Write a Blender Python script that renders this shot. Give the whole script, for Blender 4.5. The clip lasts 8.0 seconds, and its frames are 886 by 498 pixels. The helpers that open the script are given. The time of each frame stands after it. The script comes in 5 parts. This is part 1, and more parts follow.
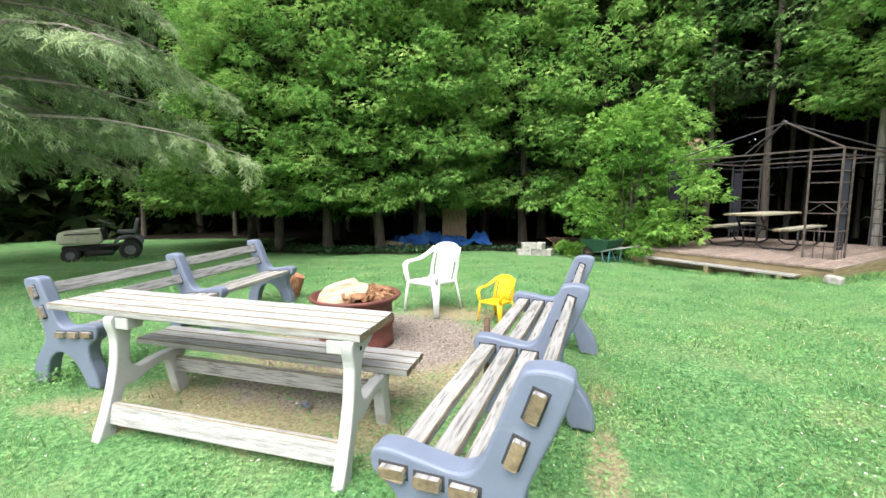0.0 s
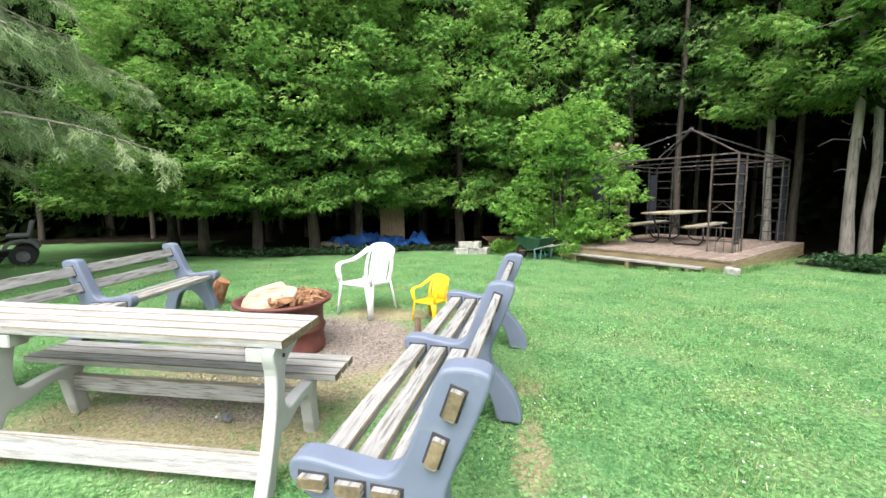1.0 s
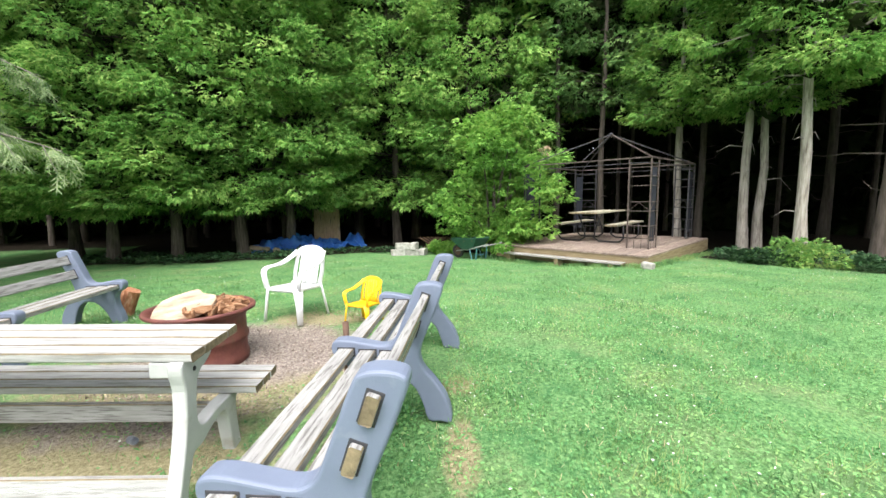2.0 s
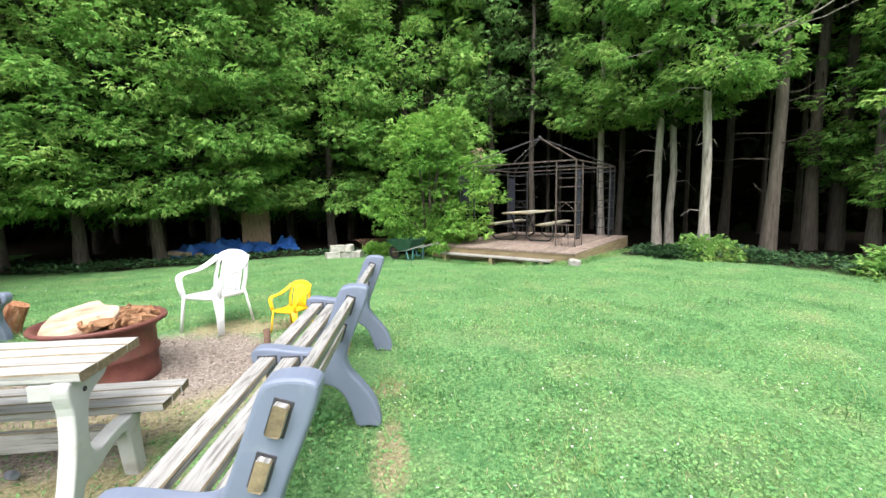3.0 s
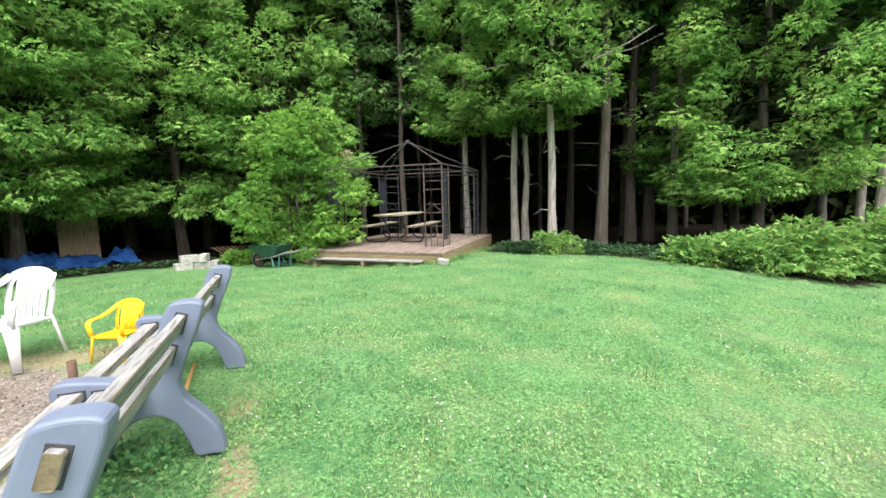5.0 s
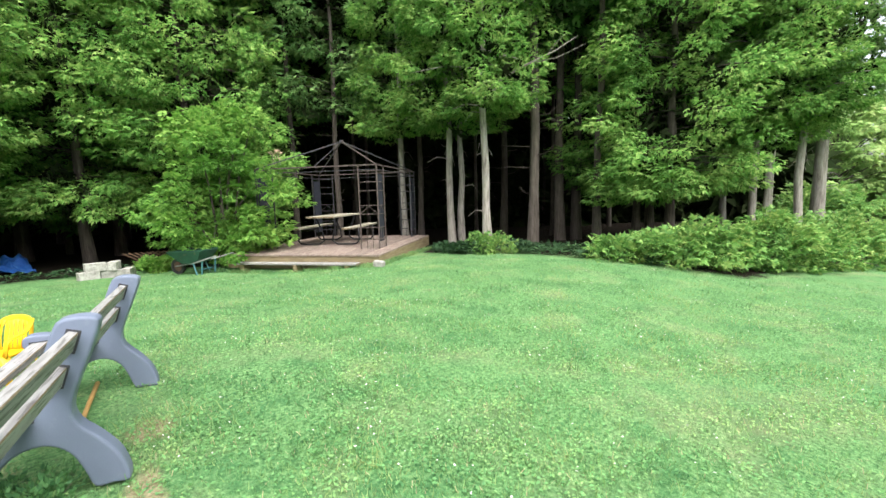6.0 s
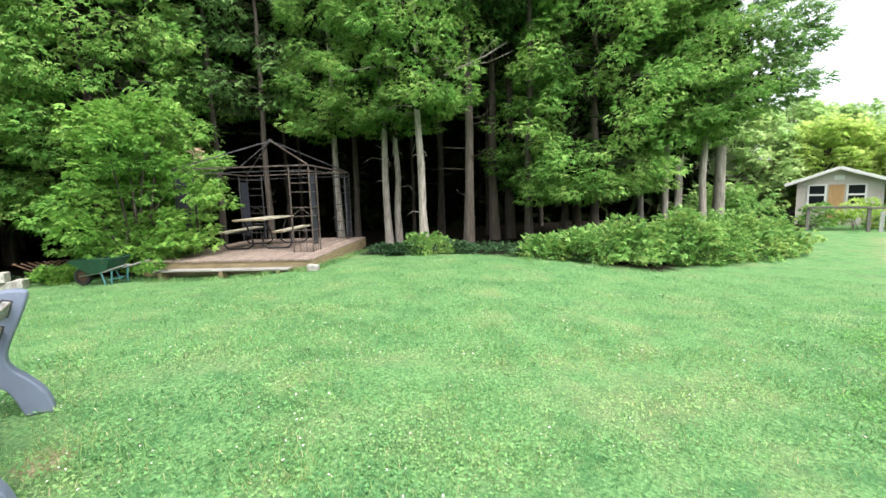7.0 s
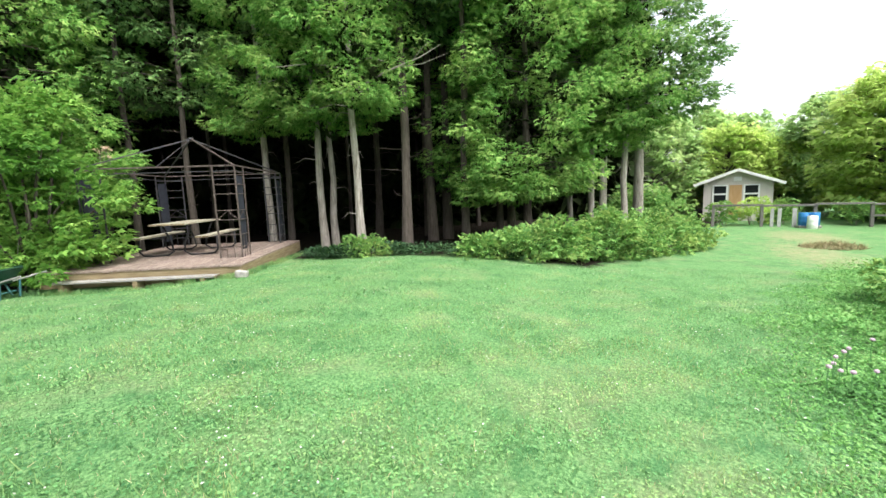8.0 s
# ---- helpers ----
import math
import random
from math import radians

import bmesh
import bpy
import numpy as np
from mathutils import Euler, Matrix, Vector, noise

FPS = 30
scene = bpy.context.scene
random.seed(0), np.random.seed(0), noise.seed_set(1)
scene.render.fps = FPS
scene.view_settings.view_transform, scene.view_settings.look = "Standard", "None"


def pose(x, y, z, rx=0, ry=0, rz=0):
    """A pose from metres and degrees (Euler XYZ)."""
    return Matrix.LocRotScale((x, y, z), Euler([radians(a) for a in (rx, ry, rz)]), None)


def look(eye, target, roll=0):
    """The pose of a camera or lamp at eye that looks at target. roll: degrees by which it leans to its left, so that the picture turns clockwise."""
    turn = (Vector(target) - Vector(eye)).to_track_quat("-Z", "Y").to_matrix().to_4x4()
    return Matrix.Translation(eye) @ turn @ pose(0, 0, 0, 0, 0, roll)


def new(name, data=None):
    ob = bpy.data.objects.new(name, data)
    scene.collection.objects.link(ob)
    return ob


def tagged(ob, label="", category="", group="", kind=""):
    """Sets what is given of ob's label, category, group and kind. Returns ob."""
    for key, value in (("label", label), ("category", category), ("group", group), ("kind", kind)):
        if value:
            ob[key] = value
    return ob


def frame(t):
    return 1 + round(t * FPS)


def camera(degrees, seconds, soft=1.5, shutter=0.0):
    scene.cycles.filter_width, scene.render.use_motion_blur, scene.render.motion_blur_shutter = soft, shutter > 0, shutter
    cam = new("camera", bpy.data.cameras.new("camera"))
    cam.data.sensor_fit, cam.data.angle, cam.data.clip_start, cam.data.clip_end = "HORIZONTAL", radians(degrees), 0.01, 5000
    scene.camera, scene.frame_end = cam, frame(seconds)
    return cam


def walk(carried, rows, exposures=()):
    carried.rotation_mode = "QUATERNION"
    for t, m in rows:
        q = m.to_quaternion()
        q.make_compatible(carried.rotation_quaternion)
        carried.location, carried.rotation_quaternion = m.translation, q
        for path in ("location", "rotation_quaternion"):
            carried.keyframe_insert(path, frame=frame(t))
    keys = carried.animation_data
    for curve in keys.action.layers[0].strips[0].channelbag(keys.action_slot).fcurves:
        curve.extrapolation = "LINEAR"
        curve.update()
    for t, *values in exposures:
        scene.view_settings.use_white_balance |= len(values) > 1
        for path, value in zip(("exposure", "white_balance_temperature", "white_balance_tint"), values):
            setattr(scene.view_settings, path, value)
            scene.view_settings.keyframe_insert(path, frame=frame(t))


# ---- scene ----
cam = camera(93.0, 8.0)
PATH = [
    (0, (0.156, -0.2, 1.411), (0.121, 1.785, 1.173), -0.7),
    (0.5, (0.191, -0.2, 1.417), (0.298, 1.783, 1.175), -0.6),
    (1, (0.231, -0.201, 1.412), (0.478, 1.769, 1.17), -0.7),
    (1.5, (0.269, -0.203, 1.41), (0.657, 1.744, 1.169), -0.8),
    (3, (0.394, -0.23, 1.403), (1.191, 1.589, 1.163), -1.0),
    (3.5, (0.428, -0.25, 1.405), (1.355, 1.506, 1.164), -1.0),
    (4, (0.459, -0.276, 1.411), (1.511, 1.407, 1.168), -1.0),
    (4.5, (0.499, -0.31, 1.409), (1.668, 1.295, 1.167), -1.3),
    (6, (0.595, -0.411, 1.426), (2.078, 0.908, 1.179), -1.5),
    (6.5, (0.621, -0.439, 1.427), (2.195, 0.771, 1.178), -1.7),
    (7, (0.634, -0.47, 1.439), (2.29, 0.622, 1.187), -1.7),
    (7.5, (0.658, -0.496, 1.437), (2.388, 0.477, 1.184), -1.9),
    (8, (0.678, -0.522, 1.443), (2.472, 0.325, 1.186), -2.0),
]
walk(cam, [(t, look(eye, target, roll)) for t, eye, target, roll in PATH])

# ---------------- light ----------------
world = bpy.data.worlds.new("sky")
scene.world = world
world.use_nodes = True
wn = world.node_tree.nodes
wl = world.node_tree.links
sky = wn.new("ShaderNodeTexSky")
sky.sky_type = "NISHITA"
sky.sun_disc = False
sky.sun_elevation = radians(59)
sky.sun_rotation = radians(203)
sky.air_density, sky.dust_density, sky.ozone_density = 1.0, 4.0, 1.0
pale = wn.new("ShaderNodeHueSaturation")
pale.inputs["Saturation"].default_value = 0.3
wl.new(sky.outputs[0], pale.inputs["Color"])
wl.new(pale.outputs[0], wn["Background"].inputs["Color"])
wn["Background"].inputs["Strength"].default_value = 0.15
sun = new("sun", bpy.data.lights.new("sun", "SUN"))
sun.data.energy, sun.data.angle, sun.data.color = 1.35, radians(60), (1.0, 0.97, 0.92)
sun.matrix_world = look((-5.5, -13, 24), (0, 0, 0))
scene.view_settings.exposure = 1.62


# ---------------- helpers of this place ----------------
def gz(x, y):
    """Height of the lawn."""
    t = np.tanh
    n, u = (x - 6.8) * 0.866 + (y - 7.08) * 0.5, (y - 7.08) * 0.866 - (x - 6.8) * 0.5
    worn = 0.12 * np.exp(-((n + 0.1) / 0.6) ** 2 - ((u - 2.1) / 1.4) ** 2)
    return -worn - 0.51 - 0.05 * t((x - 2.5) / 1.5) + 0.23 * t((y - 1.5) / 2) - 0.18 * t((x - 12) / 6) - 0.22 * t((y - 9) / 4) + 0.12 * np.exp(-((x - 0.35) / 0.6) ** 2 - ((y - 1.15) / 0.35) ** 2) - 0.07 * np.exp(-((x - 1.3) ** 2 + (y - 3.4) ** 2) / 1.2)


def thing(name, m, label, category, group="", kind=""):
    ob = new(name)
    ob.matrix_world = m
    return tagged(ob, label, category, group, kind)


def mesh_of(name, bm):
    me = bpy.data.meshes.new(name)
    bm.normal_update()
    bm.to_mesh(me)
    bm.free()
    return me


def part(name, bm, material, parent, label="", m=None, smooth=False):
    me = bm if isinstance(bm, bpy.types.Mesh) else mesh_of(name, bm)
    if not me.materials:
        me.materials.append(material)
    if smooth:
        me.shade_smooth()
    ob = new(name, me)
    ob.parent = parent
    if m is not None:
        ob.matrix_local = m
    if label:
        ob["label"] = label
    return ob


def solo(name, bm, material, m, label, category, group="", kind="", smooth=False):
    me = bm if isinstance(bm, bpy.types.Mesh) else mesh_of(name, bm)
    if not me.materials:
        me.materials.append(material)
    if smooth:
        me.shade_smooth()
    ob = new(name, me)
    ob.matrix_world = m
    return tagged(ob, label, category, group, kind)


def box(sx, sy, sz, bevel=0.004, m=None, bm=None, segs=1):
    """A bevelled box centred at the origin of m, joined to bm if given."""
    b = bmesh.new()
    bmesh.ops.create_cube(b, size=1.0, matrix=Matrix.Diagonal((sx, sy, sz, 1)))
    if bevel:
        bmesh.ops.bevel(b, geom=list(b.edges), offset=bevel, segments=segs, affect="EDGES", profile=0.5)
    if m is not None:
        b.transform(m)
    return join(bm, b)


def join(bm, b):
    if bm is None:
        return b
    me = bpy.data.meshes.new("tmp")
    b.to_mesh(me)
    b.free()
    bm.from_mesh(me)
    bpy.data.meshes.remove(me)
    return bm


def tube(points, radii, sides=8, bm=None, cap=True, wobble=0.0, rng=None):
    """A tube along points with a radius at each."""
    b = bmesh.new()
    rings = []
    pts = [Vector(p) for p in points]
    if not hasattr(radii, "__len__"):
        radii = [radii] * len(pts)
    ref = None
    for i, p in enumerate(pts):
        d = (pts[min(i + 1, len(pts) - 1)] - pts[max(i - 1, 0)]).normalized()
        if ref is None:
            ref = Vector((1, 0, 0)) if abs(d.x) < 0.8 else Vector((0, 1, 0))
        u = (ref - d * ref.dot(d)).normalized()
        ref = u
        v = d.cross(u)
        ring = []
        for k in range(sides):
            a = 2 * math.pi * k / sides
            r = radii[i] * (1 + (rng.uniform(-wobble, wobble) if rng else 0))
            ring.append(b.verts.new(p + u * math.cos(a) * r + v * math.sin(a) * r))
        rings.append(ring)
    for r0, r1 in zip(rings, rings[1:]):
        for k in range(sides):
            b.faces.new((r0[k], r0[(k + 1) % sides], r1[(k + 1) % sides], r1[k]))
    if cap:
        b.faces.new(rings[0][::-1])
        b.faces.new(rings[-1])
    return join(bm, b)


def lathe(profile, sides=32, bm=None):
    """A turned body from (radius, height) pairs."""
    b = bmesh.new()
    rings = [[b.verts.new((r * math.cos(2 * math.pi * k / sides), r * math.sin(2 * math.pi * k / sides), z)) for k in range(sides)] for r, z in profile]
    for r0, r1 in zip(rings, rings[1:]):
        for k in range(sides):
            b.faces.new((r0[k], r0[(k + 1) % sides], r1[(k + 1) % sides], r1[k]))
    return join(bm, b)


def curve_round(pts, steps=4):
    """A closed Catmull-Rom line through 2D points."""
    out, n = [], len(pts)
    for i in range(n):
        p0, p1, p2, p3 = (Vector(pts[(i + k) % n]) for k in (-1, 0, 1, 2))
        for s in range(steps):
            t = s / steps
            out.append(0.5 * (2 * p1 + (p2 - p0) * t + (2 * p0 - 5 * p1 + 4 * p2 - p3) * t * t + (3 * p1 - p0 - 3 * p2 + p3) * t ** 3))
    return out


def slab(outline, thick, bevel=0.01, m=None, bm=None, segs=2):
    """A 2D outline (x, z) pulled along y by thick, with rounded rims."""
    b = bmesh.new()
    vs = [b.verts.new((p[0], -thick / 2, p[1])) for p in outline]
    f = b.faces.new(vs)
    got = bmesh.ops.extrude_face_region(b, geom=[f])
    new_vs = [g for g in got["geom"] if isinstance(g, bmesh.types.BMVert)]
    bmesh.ops.translate(b, verts=new_vs, vec=(0, thick, 0))
    bmesh.ops.recalc_face_normals(b, faces=b.faces)
    if bevel:
        rim = [e for e in b.edges if abs(e.verts[0].co.y - e.verts[1].co.y) < 1e-5]
        bmesh.ops.bevel(b, geom=rim, offset=bevel, segments=segs, affect="EDGES", profile=0.5)
    if m is not None:
        b.transform(m)
    return join(bm, b)


def axes(origin, x, y=None, z=(0, 0, 1)):
    """A pose from an origin and the world direction of its x axis (z up)."""
    X = Vector((x[0], x[1], 0)).normalized()
    Z = Vector(z)
    Y = Z.cross(X)
    m = Matrix((X, Y, Z)).transposed().to_4x4()
    m.translation = origin
    return m


# ---------------- materials ----------------
def mat(name, colors, scale=8.0, rough=0.7, bump=0.3, bump_scale=60.0, metal=0.0, stretch=(1, 1, 1), spot=None, island=0.0, object_random=0.0, specular=0.4, detail=6.0):
    """Noise-mixed colours (list of RGB), fine relief, optional darker spots and per-piece variation."""
    m = bpy.data.materials.new(name)
    m.use_nodes = True
    n, l = m.node_tree.nodes, m.node_tree.links
    p = n["Principled BSDF"]
    p.inputs["Roughness"].default_value = rough
    p.inputs["Metallic"].default_value = metal
    p.inputs["Specular IOR Level"].default_value = specular
    co = n.new("ShaderNodeTexCoord")
    mp = n.new("ShaderNodeMapping")
    mp.inputs["Scale"].default_value = stretch
    l.new(co.outputs["Object"], mp.inputs["Vector"])
    where = mp.outputs[0]
    if object_random:
        oi = n.new("ShaderNodeObjectInfo")
        sh = n.new("ShaderNodeVectorMath")
        sh.operation = "MULTIPLY_ADD"
        cmb = n.new("ShaderNodeCombineXYZ")
        for k in range(3):
            l.new(oi.outputs["Random"], cmb.inputs[k])
        sh.inputs[1].default_value = (37, 53, 71)
        l.new(cmb.outputs[0], sh.inputs[0])
        l.new(where, sh.inputs[2])
        where = sh.outputs[0]
    no = n.new("ShaderNodeTexNoise")
    no.inputs["Scale"].default_value = scale
    no.inputs["Detail"].default_value = detail
    no.inputs["Roughness"].default_value = 0.65
    l.new(where, no.inputs["Vector"])
    ramp = n.new("ShaderNodeValToRGB")
    els = ramp.color_ramp.elements
    while len(els) < len(colors):
        els.new(0.5)
    for i, c in enumerate(colors):
        els[i].position = 0.3 + 0.4 * i / max(1, len(colors) - 1)
        els[i].color = (*c, 1)
    l.new(no.outputs["Fac"], ramp.inputs[0])
    col = ramp.outputs[0]
    if spot:
        sc, lo, hi, c = spot
        n2 = n.new("ShaderNodeTexNoise")
        n2.inputs["Scale"].default_value = sc
        n2.inputs["Detail"].default_value = 4
        l.new(where, n2.inputs["Vector"])
        mr = n.new("ShaderNodeMapRange")
        mr.inputs["From Min"].default_value, mr.inputs["From Max"].default_value = lo, hi
        l.new(n2.outputs["Fac"], mr.inputs["Value"])
        mx = n.new("ShaderNodeMix")
        mx.data_type = "RGBA"
        l.new(mr.outputs[0], mx.inputs["Factor"])
        l.new(col, mx.inputs["A"])
        mx.inputs["B"].default_value = (*c, 1)
        col = mx.outputs["Result"]
    if island or object_random:
        hs = n.new("ShaderNodeHueSaturation")
        amount = island or object_random
        src = n.new("ShaderNodeNewGeometry").outputs["Random Per Island"] if island else n.new("ShaderNodeObjectInfo").outputs["Random"]
        mr = n.new("ShaderNodeMapRange")
        mr.inputs["To Min"].default_value, mr.inputs["To Max"].default_value = 1 - amount, 1 + amount
        l.new(src, mr.inputs["Value"])
        l.new(mr.outputs[0], hs.inputs["Value"])
        l.new(col, hs.inputs["Color"])
        col = hs.outputs[0]
    l.new(col, p.inputs["Base Color"])
    if bump:
        nb = n.new("ShaderNodeTexNoise")
        nb.inputs["Scale"].default_value = bump_scale
        nb.inputs["Detail"].default_value = 5
        l.new(where, nb.inputs["Vector"])
        bp = n.new("ShaderNodeBump")
        bp.inputs["Strength"].default_value = bump
        bp.inputs["Distance"].default_value = 0.01
        l.new(nb.outputs["Fac"], bp.inputs["Height"])
        l.new(bp.outputs[0], p.inputs["Normal"])
    return m


def leaf_mat(name, dark, light, tip, translucent=0.35, rough=0.55, patch=0.5, specular=0.2, speck=0.42, stops=(0.38, 0.7, 0.96)):
    """Foliage: colour varies leaf by leaf and in larger patches, with some light let through."""
    m = bpy.data.materials.new(name)
    m.use_nodes = True
    n, l = m.node_tree.nodes, m.node_tree.links
    p = n["Principled BSDF"]
    p.inputs["Roughness"].default_value = rough
    p.inputs["Specular IOR Level"].default_value = specular
    geo = n.new("ShaderNodeNewGeometry")
    co = n.new("ShaderNodeTexCoord")
    no = n.new("ShaderNodeTexNoise")
    no.inputs["Scale"].default_value = patch
    no.inputs["Detail"].default_value = 3
    l.new(co.outputs["Object"], no.inputs["Vector"])
    add = n.new("ShaderNodeMath")
    add.operation = "MULTIPLY_ADD"
    l.new(geo.outputs["Random Per Island"], add.inputs[0])
    add.inputs[1].default_value = speck
    l.new(no.outputs["Fac"], add.inputs[2])
    ramp = n.new("ShaderNodeValToRGB")
    els = ramp.color_ramp.elements
    els.new(0.5)
    for e, pos, c in zip(els, stops, (dark, light, tip)):
        e.position, e.color = pos, (*c, 1)
    l.new(add.outputs[0], ramp.inputs[0])
    l.new(ramp.outputs[0], p.inputs["Base Color"])
    tr = n.new("ShaderNodeBsdfTranslucent")
    l.new(ramp.outputs[0], tr.inputs["Color"])
    mx = n.new("ShaderNodeMixShader")
    mx.inputs[0].default_value = translucent
    l.new(p.outputs[0], mx.inputs[1])
    l.new(tr.outputs[0], mx.inputs[2])
    l.new(mx.outputs[0], n["Material Output"].inputs["Surface"])
    return m


WOOD = mat("weathered wood", [(0.21, 0.206, 0.2), (0.31, 0.305, 0.298), (0.4, 0.395, 0.388)], scale=8, rough=0.85, bump=0.6, bump_scale=50, stretch=(6, 0.45, 6), spot=(14, 0.52, 0.64, (0.15, 0.144, 0.138)), object_random=0.12)
WOOD_PALE = mat("bleached wood", [(0.21, 0.207, 0.2), (0.35, 0.347, 0.34), (0.44, 0.437, 0.432)], scale=8, rough=0.85, bump=0.6, bump_scale=50, stretch=(6, 0.45, 6), spot=(9, 0.56, 0.74, (0.17, 0.163, 0.152)), object_random=0.1)
WOOD_END = mat("yellowed end grain", [(0.1, 0.08, 0.05), (0.24, 0.19, 0.115)], scale=30, rough=0.9, bump=0.4, object_random=0.2)
RESIN = mat("blue grey resin", [(0.13, 0.155, 0.22), (0.16, 0.19, 0.265)], scale=3, rough=0.5, bump=0.08, bump_scale=150, spot=(14, 0.62, 0.8, (0.19, 0.22, 0.28)))
RESIN_WHITE = mat("chalky white resin", [(0.35, 0.352, 0.35), (0.45, 0.452, 0.45)], scale=4, rough=0.6, bump=0.1, bump_scale=120, spot=(6, 0.58, 0.75, (0.3, 0.285, 0.25)))
DARK_SLOT = mat("dark slot", [(0.03, 0.03, 0.035), (0.05, 0.05, 0.055)], rough=0.9, bump=0)
WHITE_PLASTIC = mat("white plastic", [(0.62, 0.63, 0.65), (0.7, 0.7, 0.71)], scale=5, rough=0.35, bump=0.03, spot=(9, 0.62, 0.8, (0.6, 0.6, 0.58)))
YELLOW_PLASTIC = mat("yellow plastic", [(0.75, 0.42, 0.01), (0.82, 0.5, 0.015)], scale=6, rough=0.4, bump=0.03)
RUST = mat("rust red rim paint", [(0.075, 0.026, 0.022), (0.12, 0.038, 0.032), (0.17, 0.06, 0.045)], scale=6, rough=0.6, bump=0.25, bump_scale=50, spot=(11, 0.56, 0.72, (0.1, 0.05, 0.03)))
RUST_IRON = mat("rusty iron", [(0.07, 0.045, 0.035), (0.17, 0.1, 0.07)], scale=14, rough=0.8, bump=0.3, bump_scale=90, metal=0.3)
BARK = mat("grey cedar bark", [(0.03, 0.024, 0.02), (0.075, 0.06, 0.05), (0.14, 0.12, 0.1)], scale=5, rough=0.95, bump=1.0, bump_scale=14, stretch=(4, 4, 0.5), object_random=0.25)
BARK_PALE = mat("pale peeling bark", [(0.12, 0.1, 0.085), (0.29, 0.26, 0.23), (0.42, 0.385, 0.35)], scale=5, rough=0.95, bump=1.0, bump_scale=14, stretch=(4, 4, 0.5), object_random=0.15)
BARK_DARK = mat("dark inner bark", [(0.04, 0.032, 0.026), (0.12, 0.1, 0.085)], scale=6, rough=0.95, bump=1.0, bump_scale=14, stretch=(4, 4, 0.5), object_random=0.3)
TWIG = mat("dead grey twig", [(0.16, 0.14, 0.12), (0.3, 0.27, 0.24)], scale=10, rough=0.95, bump=0.3)
CEDAR = leaf_mat("cedar sprays", (0.06, 0.16, 0.035), (0.19, 0.4, 0.09), (0.38, 0.53, 0.16), translucent=0.42, specular=0.1, rough=0.7, patch=0.9)
CEDAR_GREY = leaf_mat("greyer cedar sprays", (0.05, 0.125, 0.04), (0.14, 0.28, 0.085), (0.26, 0.39, 0.14), translucent=0.4, specular=0.1, rough=0.7)
SPRUCE = leaf_mat("spruce needles", (0.08, 0.15, 0.07), (0.24, 0.335, 0.16), (0.42, 0.5, 0.27), translucent=0.38)
# near-black leaves: shade inside crowns and wood is put into this colour
SHADE_LEAVES = leaf_mat("foliage with painted shade", (0.008, 0.014, 0.006), (0.02, 0.032, 0.012), (0.035, 0.045, 0.02), translucent=0.0, rough=1.0, specular=0.0)
MAPLE = leaf_mat("bright maple leaves", (0.07, 0.19, 0.035), (0.17, 0.36, 0.065), (0.3, 0.47, 0.11), translucent=0.42)
BERRY = leaf_mat("berry bush leaves", (0.075, 0.19, 0.05), (0.19, 0.38, 0.095), (0.4, 0.5, 0.16), translucent=0.38)
IVY = leaf_mat("dark ground cover leaves", (0.012, 0.04, 0.018), (0.035, 0.085, 0.035), (0.07, 0.13, 0.05), translucent=0.2)
YELLOW_TREE = leaf_mat("yellow green crown", (0.26, 0.42, 0.09), (0.46, 0.63, 0.16), (0.6, 0.7, 0.24), translucent=0.6)
FAR_TREE = leaf_mat("far green crown", (0.17, 0.31, 0.1), (0.35, 0.53, 0.19), (0.5, 0.62, 0.26), translucent=0.55)
VERGE = leaf_mat("verge weed leaves", (0.06, 0.17, 0.05), (0.17, 0.4, 0.11), (0.3, 0.52, 0.18), translucent=0.35, patch=1.2)
GRASS = leaf_mat("grass blades", (0.06, 0.15, 0.06), (0.17, 0.33, 0.12), (0.32, 0.42, 0.165), translucent=0.35, patch=1.1, speck=0.24, stops=(0.4, 0.62, 0.84))
CLOVER = leaf_mat("clover leaves", (0.05, 0.155, 0.06), (0.16, 0.36, 0.13), (0.3, 0.47, 0.175), translucent=0.3, patch=1.3, speck=0.24, stops=(0.4, 0.64, 0.86))
CHIP = mat("bark chips and ash", [(0.1, 0.075, 0.06), (0.24, 0.19, 0.16), (0.45, 0.39, 0.34)], scale=40, rough=0.95, bump=0.3, island=0.5)


